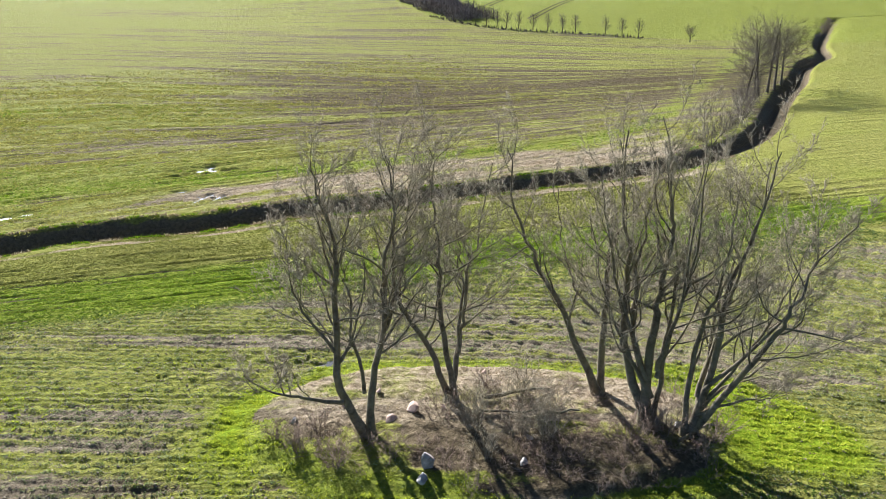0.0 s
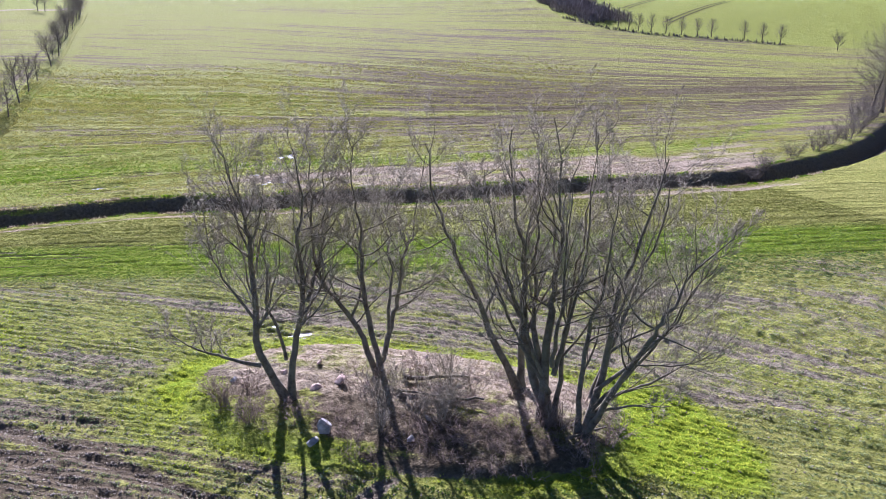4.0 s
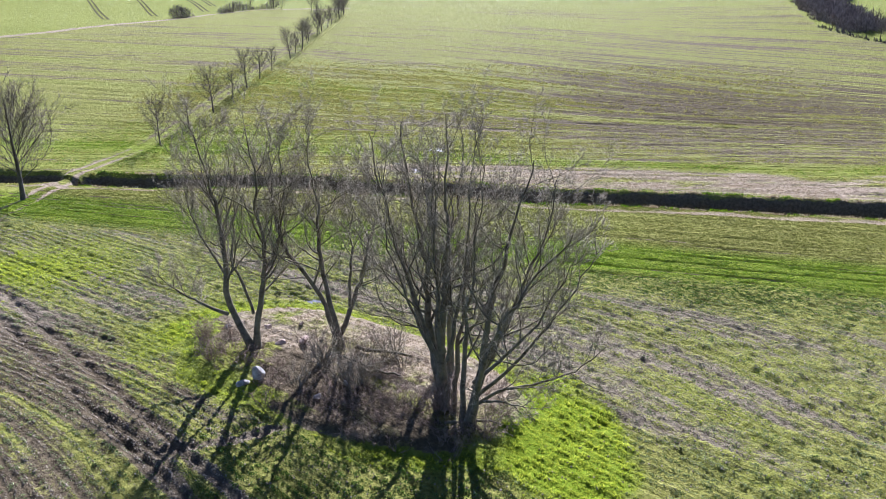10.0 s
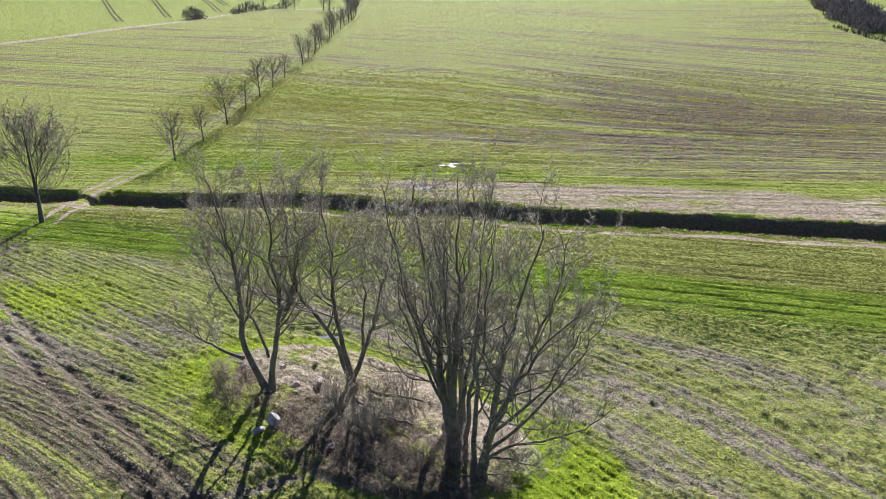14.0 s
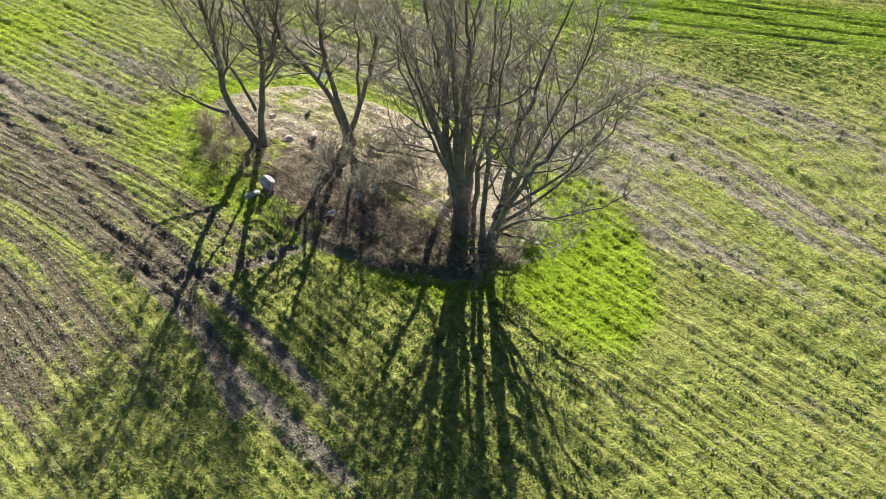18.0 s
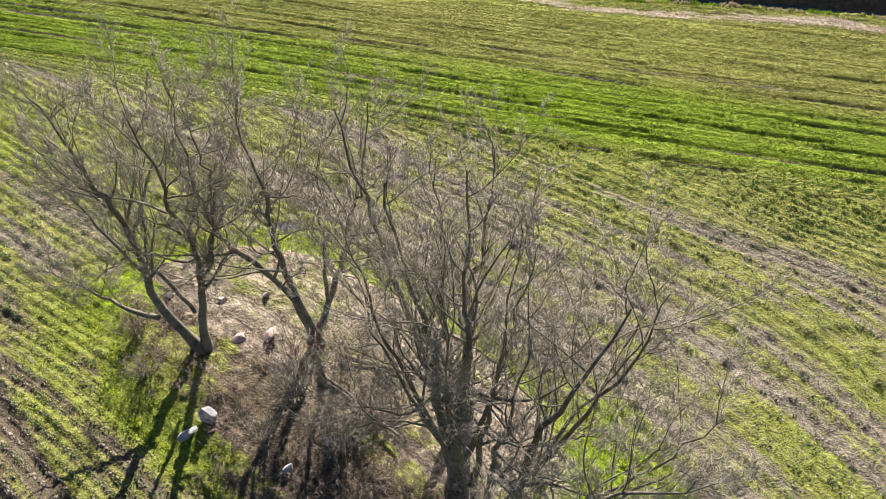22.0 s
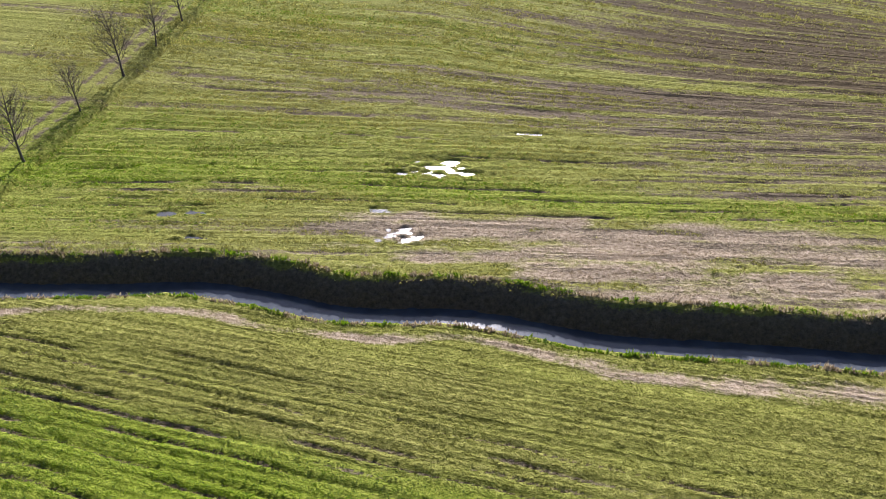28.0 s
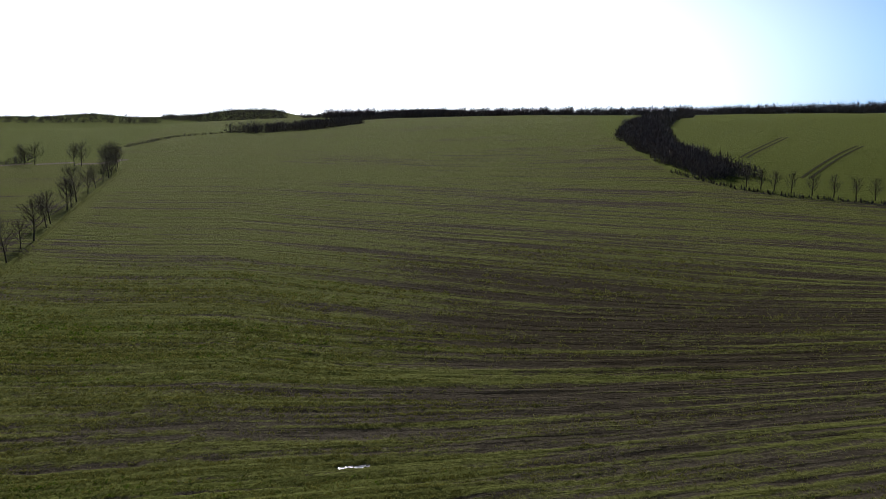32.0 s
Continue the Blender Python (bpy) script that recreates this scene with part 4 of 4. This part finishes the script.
x, y, rs = sow(460000, -40, 42, -36, 31, 71)
r = mound_rim(x, y)
cover, dry, lime, wet = zones(x, y)
clump = fbm(x, y, 0.45, 2, 2)
chance = np.clip(cover * 1.2 - 0.22 + (clump - 0.5) * 1.3, 0.06, 1) * (dry < 0.45) * ((r > 1.0) | ((r > 0.72) & (cover > 0.6))) * (y + 0.27 * x < 18.5)
keep = rs.rand(len(x)) < chance
x, y, lime, clump = x[keep], y[keep], lime[keep], clump[keep]
lush = rs.rand(len(x)) < np.clip(lime * 1.3 - 0.1, 0, 1)
s = rs.uniform(0.05, 0.115, len(x)) * (0.7 + 0.6 * clump)
rich = rs.rand(len(x)) < 0.85 * smooth(-3, -10, y) * smooth(-13, -3, x) * smooth(11, 3, x) + 0.05 + 0.8 * smooth(11.5, 16.5, y + 0.27 * x) * smooth(-4, 6, x)
k = ~lush & ~rich
tufts("crop_plants", x[k], y[k], s[k] * 1.15, s[k] * 0.5, 4, CROP, "rows of pale young crop sprouting from the soil", 1)
k = ~lush & rich
tufts("dense_crop", x[k], y[k], s[k] * 1.2, s[k] * 0.7, 4, DEEP, "thick deep green crop beside the island", 12)
tufts("lush_grass", x[lush], y[lush], s[lush] * 1.1, s[lush] * 0.85, 5, LIME, "lush bright green grass round the island", 2)

SOIL = plain("dry_clods", [(0.2, (0.080, 0.065, 0.046)), (0.5, (0.161, 0.135, 0.099)), (0.8, (0.292, 0.255, 0.194))], 0.6, 0.95, 0, 0.6, 0.15)
x, y, rs = sow(300000, -38, 40, -34, 24, 76)
r = mound_rim(x, y)
cover, dry, lime, wet = zones(x, y)
keep = (rs.rand(len(x)) < np.clip(0.95 - cover * 1.0, 0.05, 0.9)) & (r > 1.1) & (y + 0.27 * x < 18) & (dry < 0.5)
x, y = x[keep], y[keep]
clods("soil_clods", x, y, rs.uniform(0.025, 0.065, len(x)), SOIL, "pale dry clods strewn between the crop rows", 11)

# dense crop of the headland, parted by furrows
rs = np.random.RandomState(75)
x, y = rs.uniform(-40, 48, 420000), rs.uniform(6, 40, 420000)
head = y + 0.27 * x
dd, side = ditch_gap(x, y)
ok = (head > 17) & (dd > 2.6) & (side < 0)
x, y, head = x[ok], y[ok], head[ok]
cover, dry, lime, wet = zones(x, y)
clump = fbm(x, y, 0.5, 2, 2)
keep = rs.rand(len(x)) < np.clip(cover * 1.3 - 0.15 + (clump - 0.5) * 0.4, 0.05, 1) * (dry < 0.5) * (1 - 0.95 * drains(x, y)) * smooth(17, 18.5, head)
x, y, head, lime, clump = x[keep], y[keep], head[keep], lime[keep], clump[keep]
pick = rs.rand(len(x))
olive = pick < smooth(24.3, 27.3, head)
lush = ~olive & (pick < 0.25 + 0.6 * lime)
s = rs.uniform(0.06, 0.12, len(x)) * (0.85 + 0.3 * clump)
tufts("headland_crop", x[olive], y[olive], s[olive], s[olive] * 0.5, 3, TAWNY, "olive green crop on the headland by the ditch", 8)
tufts("headland_grass", x[lush], y[lush], s[lush], s[lush] * 0.6, 3, MEADOW, "bright green crop between furrows of the headland", 9)
k = ~olive & ~lush
tufts("headland_blades", x[k], y[k], s[k], s[k] * 0.6, 3, DEEP, "deep green crop between furrows of the headland", 10)

x, y, rs = sow(360000, -52, 84, 41, 140, 72, 1.1)
dd, side = ditch_gap(x, y)
cover, dry, lime, wet = zones(x, y)
clump = 0.6 * fbm((0.85 * x - 0.52 * y) * 0.12, north_rows(x, y), 1.6, 2, 2) + 0.4 * fbm(x, y, 0.9, 2, 2)
keep = (rs.rand(len(x)) < np.clip(cover * 1.2 - 0.38 + (clump - 0.5) * 2.4, 0.02, 1) * (1 - 0.95 * north_drains(x, y))) & (dry < 0.4) & (dd > 2.0) & (lane_gap(x, y) > 1.6) & (rs.rand(len(x)) < smooth(150, 75, y) * smooth(-52, -38, x) * smooth(84, 66, x))
x, y, clump, lime = x[keep], y[keep], clump[keep], lime[keep]
s = rs.uniform(0.12, 0.24, len(x)) * (0.7 + 0.6 * clump) * (1 + 0.7 * smooth(60, 120, y))
k = rs.rand(len(x)) < np.clip(lime * 1.5 - 0.05, 0, 0.85)
tufts("meadow_grass", x[~k], y[~k], s[~k], s[~k] * 0.55, 3, OLIVE, "patchy yellow-green crop on the wet field beyond the ditch", 3)
tufts("green_crop", x[k], y[k], s[k], s[k] * 0.55, 3, MEADOW, "greener crop in streaks beyond the ditch", 13)

rs = np.random.RandomState(73)
x, y = rs.uniform(-36, 45, 260000), rs.uniform(-14, 56, 260000)
dd, side = ditch_gap(x, y)
r = mound_rim(x, y)
cover, dry, lime, wet = zones(x, y)
keep = (rs.rand(len(x)) < np.clip(dry * 1.5 - 0.5, 0, 1)) & ((dd > 2.0))
x, y = x[keep], y[keep]
s = rs.uniform(0.07, 0.16, len(x))
tufts("dead_grass", x, y, s, s * 0.65, 3, STRAW, "bleached dead grass on the island and the ditch banks", 4)
# tussocks on the lips of the banks
rs = np.random.RandomState(74)
x, y = rs.uniform(-36, 60, 170000), rs.uniform(30, 50, 170000)
dd, side = ditch_gap(x, y)
keep = (dd < 2.75) & (dd > 2.42) & (rs.rand(len(x)) < 0.5)
x, y, side = x[keep], y[keep], side[keep]
s = rs.uniform(0.10, 0.22, len(x))
green = fbm(x, y, 1.2, 2, 6) > 0.5
tufts("bank_grass", x[green], y[green], s[green], s[green] * 1.1, 4, MEADOW, "coarse green grass hanging over the ditch banks", 5)
tufts("bank_straw", x[~green], y[~green], s[~green], s[~green] * 1.2, 4, STRAW, "dry tussocks along the ditch banks", 6)


# ---------------------------------------------------------------- stones on the island
STONE = plain("granite_boulder", [(0.3, (0.16, 0.155, 0.145)), (0.55, (0.31, 0.30, 0.28)), (0.8, (0.48, 0.46, 0.43))], 4.0, 0.85, 0.5)
REDSTONE = plain("reddish_boulder", [(0.3, (0.24, 0.17, 0.13)), (0.55, (0.42, 0.31, 0.25)), (0.8, (0.58, 0.46, 0.38))], 4.0, 0.85, 0.5)


def boulder(x, y, a, b, c, turn, material, label, seed, sink=0.25):
    rng = random.Random(seed)
    bm = bmesh.new()
    bmesh.ops.create_icosphere(bm, subdivisions=3, radius=1)
    o = Vector((rng.uniform(-50, 50), rng.uniform(-50, 50), 0))
    cuts = [(Vector((rng.uniform(-1, 1), rng.uniform(-1, 1), rng.uniform(-0.6, 1))).normalized(), rng.uniform(0.30, 0.62)) for _ in range(10)]
    for v in bm.verts:
        p = v.co.copy()
        for nrm, dist in cuts:
            k = p.dot(nrm) - dist
            if k > 0:
                p -= nrm * k * 0.97
        p *= 1 + 0.10 * noise.noise(p * 1.3 + o) + 0.025 * noise.noise(p * 6 + o)
        v.co = Vector((p.x * a, p.y * b, p.z * c))
    me = bpy.data.meshes.new("boulder")
    bm.to_mesh(me)
    bm.free()
    me.materials.append(material)
    ob = tagged(new("boulder", me), label, "boulder", "boulders on the island")
    ob.matrix_basis = pose(x, y, height(x, y) + c * (1 - 2 * sink) * 0.9, rng.uniform(-8, 8), rng.uniform(-8, 8), turn)
    return ob


boulder(-5.45, -3.45, 0.52, 0.30, 0.50, 20, STONE, "pale upright granite boulder at the foot of the tree", 1, 0.2)
boulder(-6.15, -4.1, 0.44, 0.34, 0.28, 60, STONE, "pale rounded granite boulder beside the upright one", 2)
boulder(-5.23, 0.52, 0.50, 0.32, 0.22, 10, REDSTONE, "flat pinkish boulder half sunk in dead grass", 3)
boulder(-3.93, 0.72, 0.46, 0.38, 0.34, 80, REDSTONE, "rounded reddish boulder beside the flat one", 4)
boulder(-2.75, -0.1, 0.26, 0.22, 0.2, 40, REDSTONE, "small reddish stone at the tree's foot", 5)
boulder(-2.2, -5.5, 0.28, 0.24, 0.24, 10, STONE, "small pale stone among the brambles", 6)
boulder(-1.0, -4.4, 0.26, 0.2, 0.2, 70, STONE, "small grey stone in dead grass", 7)
boulder(-6.5, 2.6, 0.28, 0.24, 0.18, 0, REDSTONE, "small flat stone in pale dead grass", 8)
boulder(-4.6, 2.9, 0.26, 0.2, 0.16, 30, REDSTONE, "small flat pinkish stone", 9)
boulder(1.0, 2.0, 0.3, 0.24, 0.2, 30, REDSTONE, "dark mossy stone on the back of the island", 10)
boulder(-8.9, 3.0, 0.3, 0.22, 0.2, 50, STONE, "grey stone at the end of the island", 11)
boulder(4.8, -7.3, 0.34, 0.22, 0.16, 10, STONE, "flat stone at the foot of the spreading tree", 12)


# ---------------------------------------------------------------- scrub on the island
BRAMBLE = bark_material("dead_bramble_stem", (0.11, 0.08, 0.062), (0.29, 0.22, 0.175), (0.23, 0.18, 0.13))


def shrub(x, y, tall, wide, stems, label, seed, material=BRAMBLE, group="scrub on the island", kids=(5, 4), arch=-0.02, name="shrub"):
    rng = random.Random(seed)
    t, s = Tubes(), Tubes()
    root = tagged(new(name), label, "shrub", group)
    for k in range(stems):
        a, o = rng.uniform(0, 2 * math.pi), rng.uniform(0, wide * 0.35)
        p = Vector((math.cos(a) * o, math.sin(a) * o, -0.1))
        a += rng.uniform(-0.8, 0.8)
        d = Vector((math.cos(a) * wide / tall * 0.6, math.sin(a) * wide / tall * 0.6, 1)).normalized()
        limb, _ = limb_path(p, d, tall * rng.uniform(0.6, 1.15), 5, 0.28, arch, rng)
        rr = 0.012 + 0.010 * tall
        rr *= 0.7
        s.add(limb, [rr * (1 - 0.15 * q) for q in range(6)], 3)
        spread(t, limb, rr * 0.6, 0, rng, kids, 0.5, 0.02)
    part("cane", s.mesh("cane", material), root)["kind"] = "stuff"
    part("twig_mass", t.mesh("twig_mass", material), root)["kind"] = "stuff"
    root.location = (x, y, height(x, y))
    return root


rng = random.Random(9)
for k in range(38):
    t = (k + rng.random()) / 38
    # along the sunless front of the island
    u, v = -8.5 + 18.5 * t, -rng.uniform(3.0, 5.3) * (1 - 0.35 * abs(2 * t - 1) ** 2)
    x, y = MOUND[0] + 0.8 * u + 0.6 * v, MOUND[1] - 0.6 * u + 0.8 * v
    shrub(x, y, rng.uniform(0.5, 1.05), rng.uniform(0.7, 1.3), 8, "leafless brown bramble scrub in dead grass", 100 + k, kids=(4, 3))
for k in range(30):
    x, y = rng.uniform(-1.6, 3.6), rng.uniform(-7.0, -1.6)
    shrub(x, y, rng.uniform(0.5, 1.0), rng.uniform(1.2, 2.0), 10, "tangled heap of cut brushwood and dead branches", 140 + k, kids=(5, 3), arch=-0.12, name="brushwood")
for k, (x, y, h, w) in enumerate([(-9.6, 0.6, 1.5, 0.7), (-8.7, -1.2, 1.7, 0.7), (-8.3, 1.6, 1.2, 0.9), (-10.1, 2.2, 1.1, 0.8), (-3.1, -0.6, 1.6, 1.8), (-1.2, -0.4, 1.3, 1.5), (5.6, -8.5, 1.7, 1.2), (4.1, -7.3, 1.9, 1.1), (3.5, -6.9, 1.5, 0.9),
                                (6.3, -5.6, 1.3, 1.2), (2.3, -6.9, 1.2, 1.2), (6.4, -6.8, 1.1, 1.2), (0.3, 0.4, 1.0, 1.2)]):
    shrub(x, y, h, w, 14, "leafless young shrub with thin brown shoots", 180 + k, kids=(5, 4), arch=0.03)
for k in range(13):
    x, y = rng.uniform(-3.6, 2.4), rng.uniform(-5.0, -0.8)
    shrub(x, y, rng.uniform(1.3, 2.3), rng.uniform(0.9, 1.5), 10, "tangled thicket of thin pale brown shoots", 330 + k, TWIG, "thicket on the island", (6, 4), 0.02)
LOG = [((-1.0, -0.4, 0.25), (2.0, -1.6, 0.35), 0.13), ((-0.2, -3.0, 0.2), (1.6, -4.4, 0.5), 0.09), ((-1.6, -1.4, 0.15), (0.6, -3.2, 0.3), 0.07), ((3.9, -8.2, 0.3), (6.4, -7.9, 0.25), 0.07)]
for k, (a, b, r0) in enumerate(LOG):
    rng = random.Random(k)
    a, b = Vector(a), Vector(b)
    t = Tubes()
    pts = [a.lerp(b, q / 6) + Vector((rng.uniform(-0.08, 0.08), rng.uniform(-0.08, 0.08), rng.uniform(-0.03, 0.05))) for q in range(7)]
    t.add([(p.x, p.y, p.z + height(p.x, p.y) - 0.08) for p in pts], [r0 * (1 - 0.08 * q) for q in range(7)], 7)
    tagged(new("fallen_branch", t.mesh("fallen_branch", BARK)), "fallen bare branch lying on the dead grass", "branch", "fallen branches")


# ---------------------------------------------------------------- scrub and trees along the stream, eastward
for k, (x, y, h, w) in enumerate([(54, 35.6, 2.6, 1.5), (51.5, 34.6, 1.8, 1.4), (62, 39.6, 2.2, 2.0), (68, 41.4, 2.6, 2.4), (73, 44.2, 3.2, 2.8), (78, 46.5, 3.6, 3.0), (84, 50, 3.8, 3.2), (89, 54.2, 4.4, 3.4), (94, 57.2, 4.6, 3.4), (98, 60.8, 5.0, 3.6)]):
    shrub(x, y, h, w, 24, "leafless grey-brown willow scrub on the stream bank", 220 + k, BARK_FAR, "scrub along the stream", (7, 5), 0.04)
for k, (x, y, h, w) in enumerate([(103, 62.5, 13.5, 6.2), (106, 63.8, 16, 7.4), (110.5, 65.2, 16.5, 8.0), (116, 67.5, 15, 7.4), (123, 71, 14, 6.6), (99.5, 61.5, 9, 4.8)]):
    t = small_tree("tall bare alder on the stream bank", 260 + k, h, w, "alders along the stream", 0.28, h * 0.3, 13, (10, 7), up=0.05, rise=(0.1, 0.9), lean=random.Random(k).uniform(-0.12, 0.12))
    stand(t, x, y)
FAR = [(124, 179), (126, 176), (127.5, 173), (130, 170), (133, 166.5), (136, 163), (140, 160.5), (143, 158), (150, 152), (153, 148), (156, 144), (164, 131)]
for k, (x, y) in enumerate(FAR):
    t = small_tree("bare slender tree in the hedge row", 290 + k, 6.4 if x < 160 else 5.0, 2.2 if x < 160 else 3.0, "trees along the eastern hedge", 0.14, 1.0, 9, (7, 5), lean=0.02, up=0.16)
    stand(t, x, y)


# ---------------------------------------------------------------- distant woods, hedges and bushes
WOOD = plain("bare_winter_wood", [(0.25, (0.08, 0.067, 0.062)), (0.5, (0.17, 0.142, 0.128)), (0.8, (0.30, 0.255, 0.22))], 0.05, 0.95, 0, 0.6, 0.1)


def wood(name, spots, label, category, seed, slivers=160, group="", kind="", low=0.0, thick=1.0):
    """Leafless crowns as sprays of thin twigs round trunks."""
    rs = np.random.RandomState(seed)
    V = []
    for x, y, h, w in spots:
        z = height(x, y) - 0.3
        t = np.array([[[x - 0.3, y, z], [x + 0.3, y, z], [x, y, z + h * 0.8]], [[x, y - 0.3, z], [x, y + 0.3, z], [x, y, z + h * 0.8]]])
        V.append(t)
        n = slivers
        c = rs.normal(0, 1, (n, 3))
        c /= np.linalg.norm(c, axis=1)[:, None]
        c *= rs.uniform(0.25, 1.0, (n, 1)) ** 0.5
        mid = np.array([x, y, z + h * (0.56 - 0.5 * low)]) + c * np.array([w, w, h * (0.44 + 0.06 * low)])
        d = c * 0.8 + rs.normal(0, 0.45, (n, 3))
        d[:, 2] += 0.6
        d /= np.linalg.norm(d, axis=1)[:, None]
        ln = rs.uniform(0.16, 0.34, (n, 1)) * h * 0.8
        side = np.cross(d, rs.normal(0, 1, (n, 3)))
        side /= np.linalg.norm(side, axis=1)[:, None]
        side *= rs.uniform(0.008, 0.025, (n, 1)) * h * thick
        V.append(np.stack([mid - d * ln * 0.5 - side, mid - d * ln * 0.5 + side, mid + d * ln * 0.5], 1))
    V = np.concatenate(V)
    me = mesh_from(name, V.reshape(-1, 3), np.arange(len(V) * 3).reshape(-1, 3), WOOD, True)
    return tagged(new(name, me), label, category, group, kind)


def belt(line, step, h, w, rows, gap, seed):
    rng = random.Random(seed)
    out = []
    for (ax, ay), (bx, by) in zip(line[:-1], line[1:]):
        ln = math.hypot(bx - ax, by - ay)
        nx_, ny_ = -(by - ay) / ln, (bx - ax) / ln
        for k in range(max(1, int(ln / step))):
            for q in range(rows):
                f = (k + rng.random()) / max(1, int(ln / step))
                o = q * gap + rng.uniform(-0.4, 0.4) * gap
                s = rng.uniform(0.7, 1.2)
                out.append((ax + (bx - ax) * f + nx_ * o, ay + (by - ay) * f + ny_ * o, h * s, w * s))
    return out


wood("hedge_wood", belt([(123, 192), (127, 220), (139, 260), (150, 292)], 2.0, 6.5, 2.6, 4, -3.6, 1) + belt([(150, 292), (195, 373), (234, 431), (319, 563), (463, 765)], 3.4, 8.0, 3.4, 4, -5.0, 10),
     "dark leafless wood winding along the field edge", "wood", 1, 170, kind="stuff", low=0.8)
wood("hedge", belt([(156, 142), (142, 154.5), (127, 167), (121, 180), (120, 206)], 1.3, 1.6, 1.1, 2, 1.2, 3), "low dark hedge under slender trees", "hedge", 3, 60, kind="stuff", low=1)
wood("hedge", belt([(-48, 362), (-34, 430), (-8, 466)], 3, 2.2, 1.8, 1, 2, 4) + belt([(-8, 466), (30, 512), (74, 622)], 3.2, 7.5, 3.6, 4, -6, 14) + belt([(74, 622), (100, 720), (152, 800)], 4, 6, 3.6, 2, -5, 15),
     "leafless hedge crossing the far slope", "hedge", 4, 90, kind="stuff", low=0.5)
wood("forest", belt([(120, 1180), (330, 1190), (620, 1150), (1000, 1040), (1500, 900)], 6, 27, 8, 5, 14, 5), "dark forest along the skyline", "forest", 5, 110, kind="stuff", low=0.8)
wood("forest", belt([(-900, 560), (-560, 640), (-380, 660), (-330, 780), (-250, 880)], 7, 16, 6, 3, 10, 6), "bare woodland behind the western fields", "forest", 6, 70, kind="stuff", low=0.8)
wood("forest", belt([(-260, 2440), (120, 2440)], 9, 14, 10, 9, 22, 7) + belt([(-1900, 2300), (-1200, 2230), (-640, 2300), (-250, 2340)], 16, 15, 10, 7, 26, 8) + belt([(160, 2420), (900, 2400)], 15, 20, 10, 6, 24, 9),
     "far wooded hills on the horizon", "forest", 7, 40, kind="stuff", low=0.8, thick=4.0)
for k, (x, y, h, w) in enumerate([(-98, 257, 7.0, 3.2), (-89, 284, 3.6, 2.4), (-224, 512, 8, 5), (-202, 513, 8, 5)]):
    wood("bush", [(x + 1.4 * q, y + 1.0 * q, h * (1 - 0.1 * q), w) for q in range(3)], "large bare bush beside the farm road", "bush", 20 + k, 260, "bushes by the farm road", low=0.5)
wood("thicket", [(-92 + 2.8 * q, 302 + 0.6 * q, 5.0 + 2.4 * math.sin(q), 3.4) for q in range(8)], "dense bare thicket at the road bend", "thicket", 30, 220, low=0.8)
farm = small_tree("bare rounded tree beside the farm road", 71, 8.0, 3.6, "trees along the farm road", stems=11, kids=(8, 6))
stand(farm, -66, 293)
for x, y, q in [(-70, 297, 0.85), (-73, 305, 0.9), (-52, 284, 1.0), (-49.5, 282, 1.1), (-41, 274, 1.1), (-39, 270, 1.15), (-37.5, 276, 1.05), (-82, 306, 1.25)]:
    stand(copy_thing(farm, pose(x, y, 0)), x, y, 40 * q * x, q)
for k in range(13):
    f = k / 12
    x, y, q = -223 + 107 * f + 2 * math.sin(k * 5), 622 - 232 * f, 0.95 + 0.1 * math.sin(k * 3)
    tagged(stand(copy_thing(farm, pose(x, y, 0)), x, y, 77 * k, q), "bare tree in the far avenue", "tree", "trees in the far avenue")


# ---------------------------------------------------------------- wheel tracks in the winter wheat
TRACK = plain("bare_wheel_track_soil", [(0.3, (0.05, 0.055, 0.022)), (0.7, (0.10, 0.09, 0.05))], 0.4, 1.0, spec=0.0)


def wheel_track(line, half, label):
    pts = [(v.x, v.y) for v in curve(line, 8)]
    return tagged(ribbon("wheel_track", pts, half, lambda a, b: float(land(np.array([a]), np.array([b]), False)[0]) + 0.08, TRACK), label, "track", "wheel tracks in the wheat", "structure")


for line in ([(152, 221), (188, 257), (225, 294)], [(153.5, 219.6), (189.5, 255.6), (226.5, 292.6)], [(146, 186), (183, 217), (221, 248)], [(147.3, 184.5), (184.3, 215.5), (222.3, 246.5)],
             [(-236, 479), (-178, 362), (-122, 248)], [(-233.5, 478), (-175.5, 361), (-119.5, 247)], [(-213, 497), (-160, 380), (-114, 275)], [(-210.5, 496), (-157.5, 379), (-111.5, 274)],
             [(-166, 457), (-130, 375), (-104, 309)], [(-163.5, 456), (-127.5, 374), (-101.5, 308)], [(-172, 492), (-140, 418), (-113, 351)], [(-169.5, 491), (-137.5, 417), (-110.5, 350)]):
    wheel_track(line, 0.45, "dark wheel track through the green wheat")
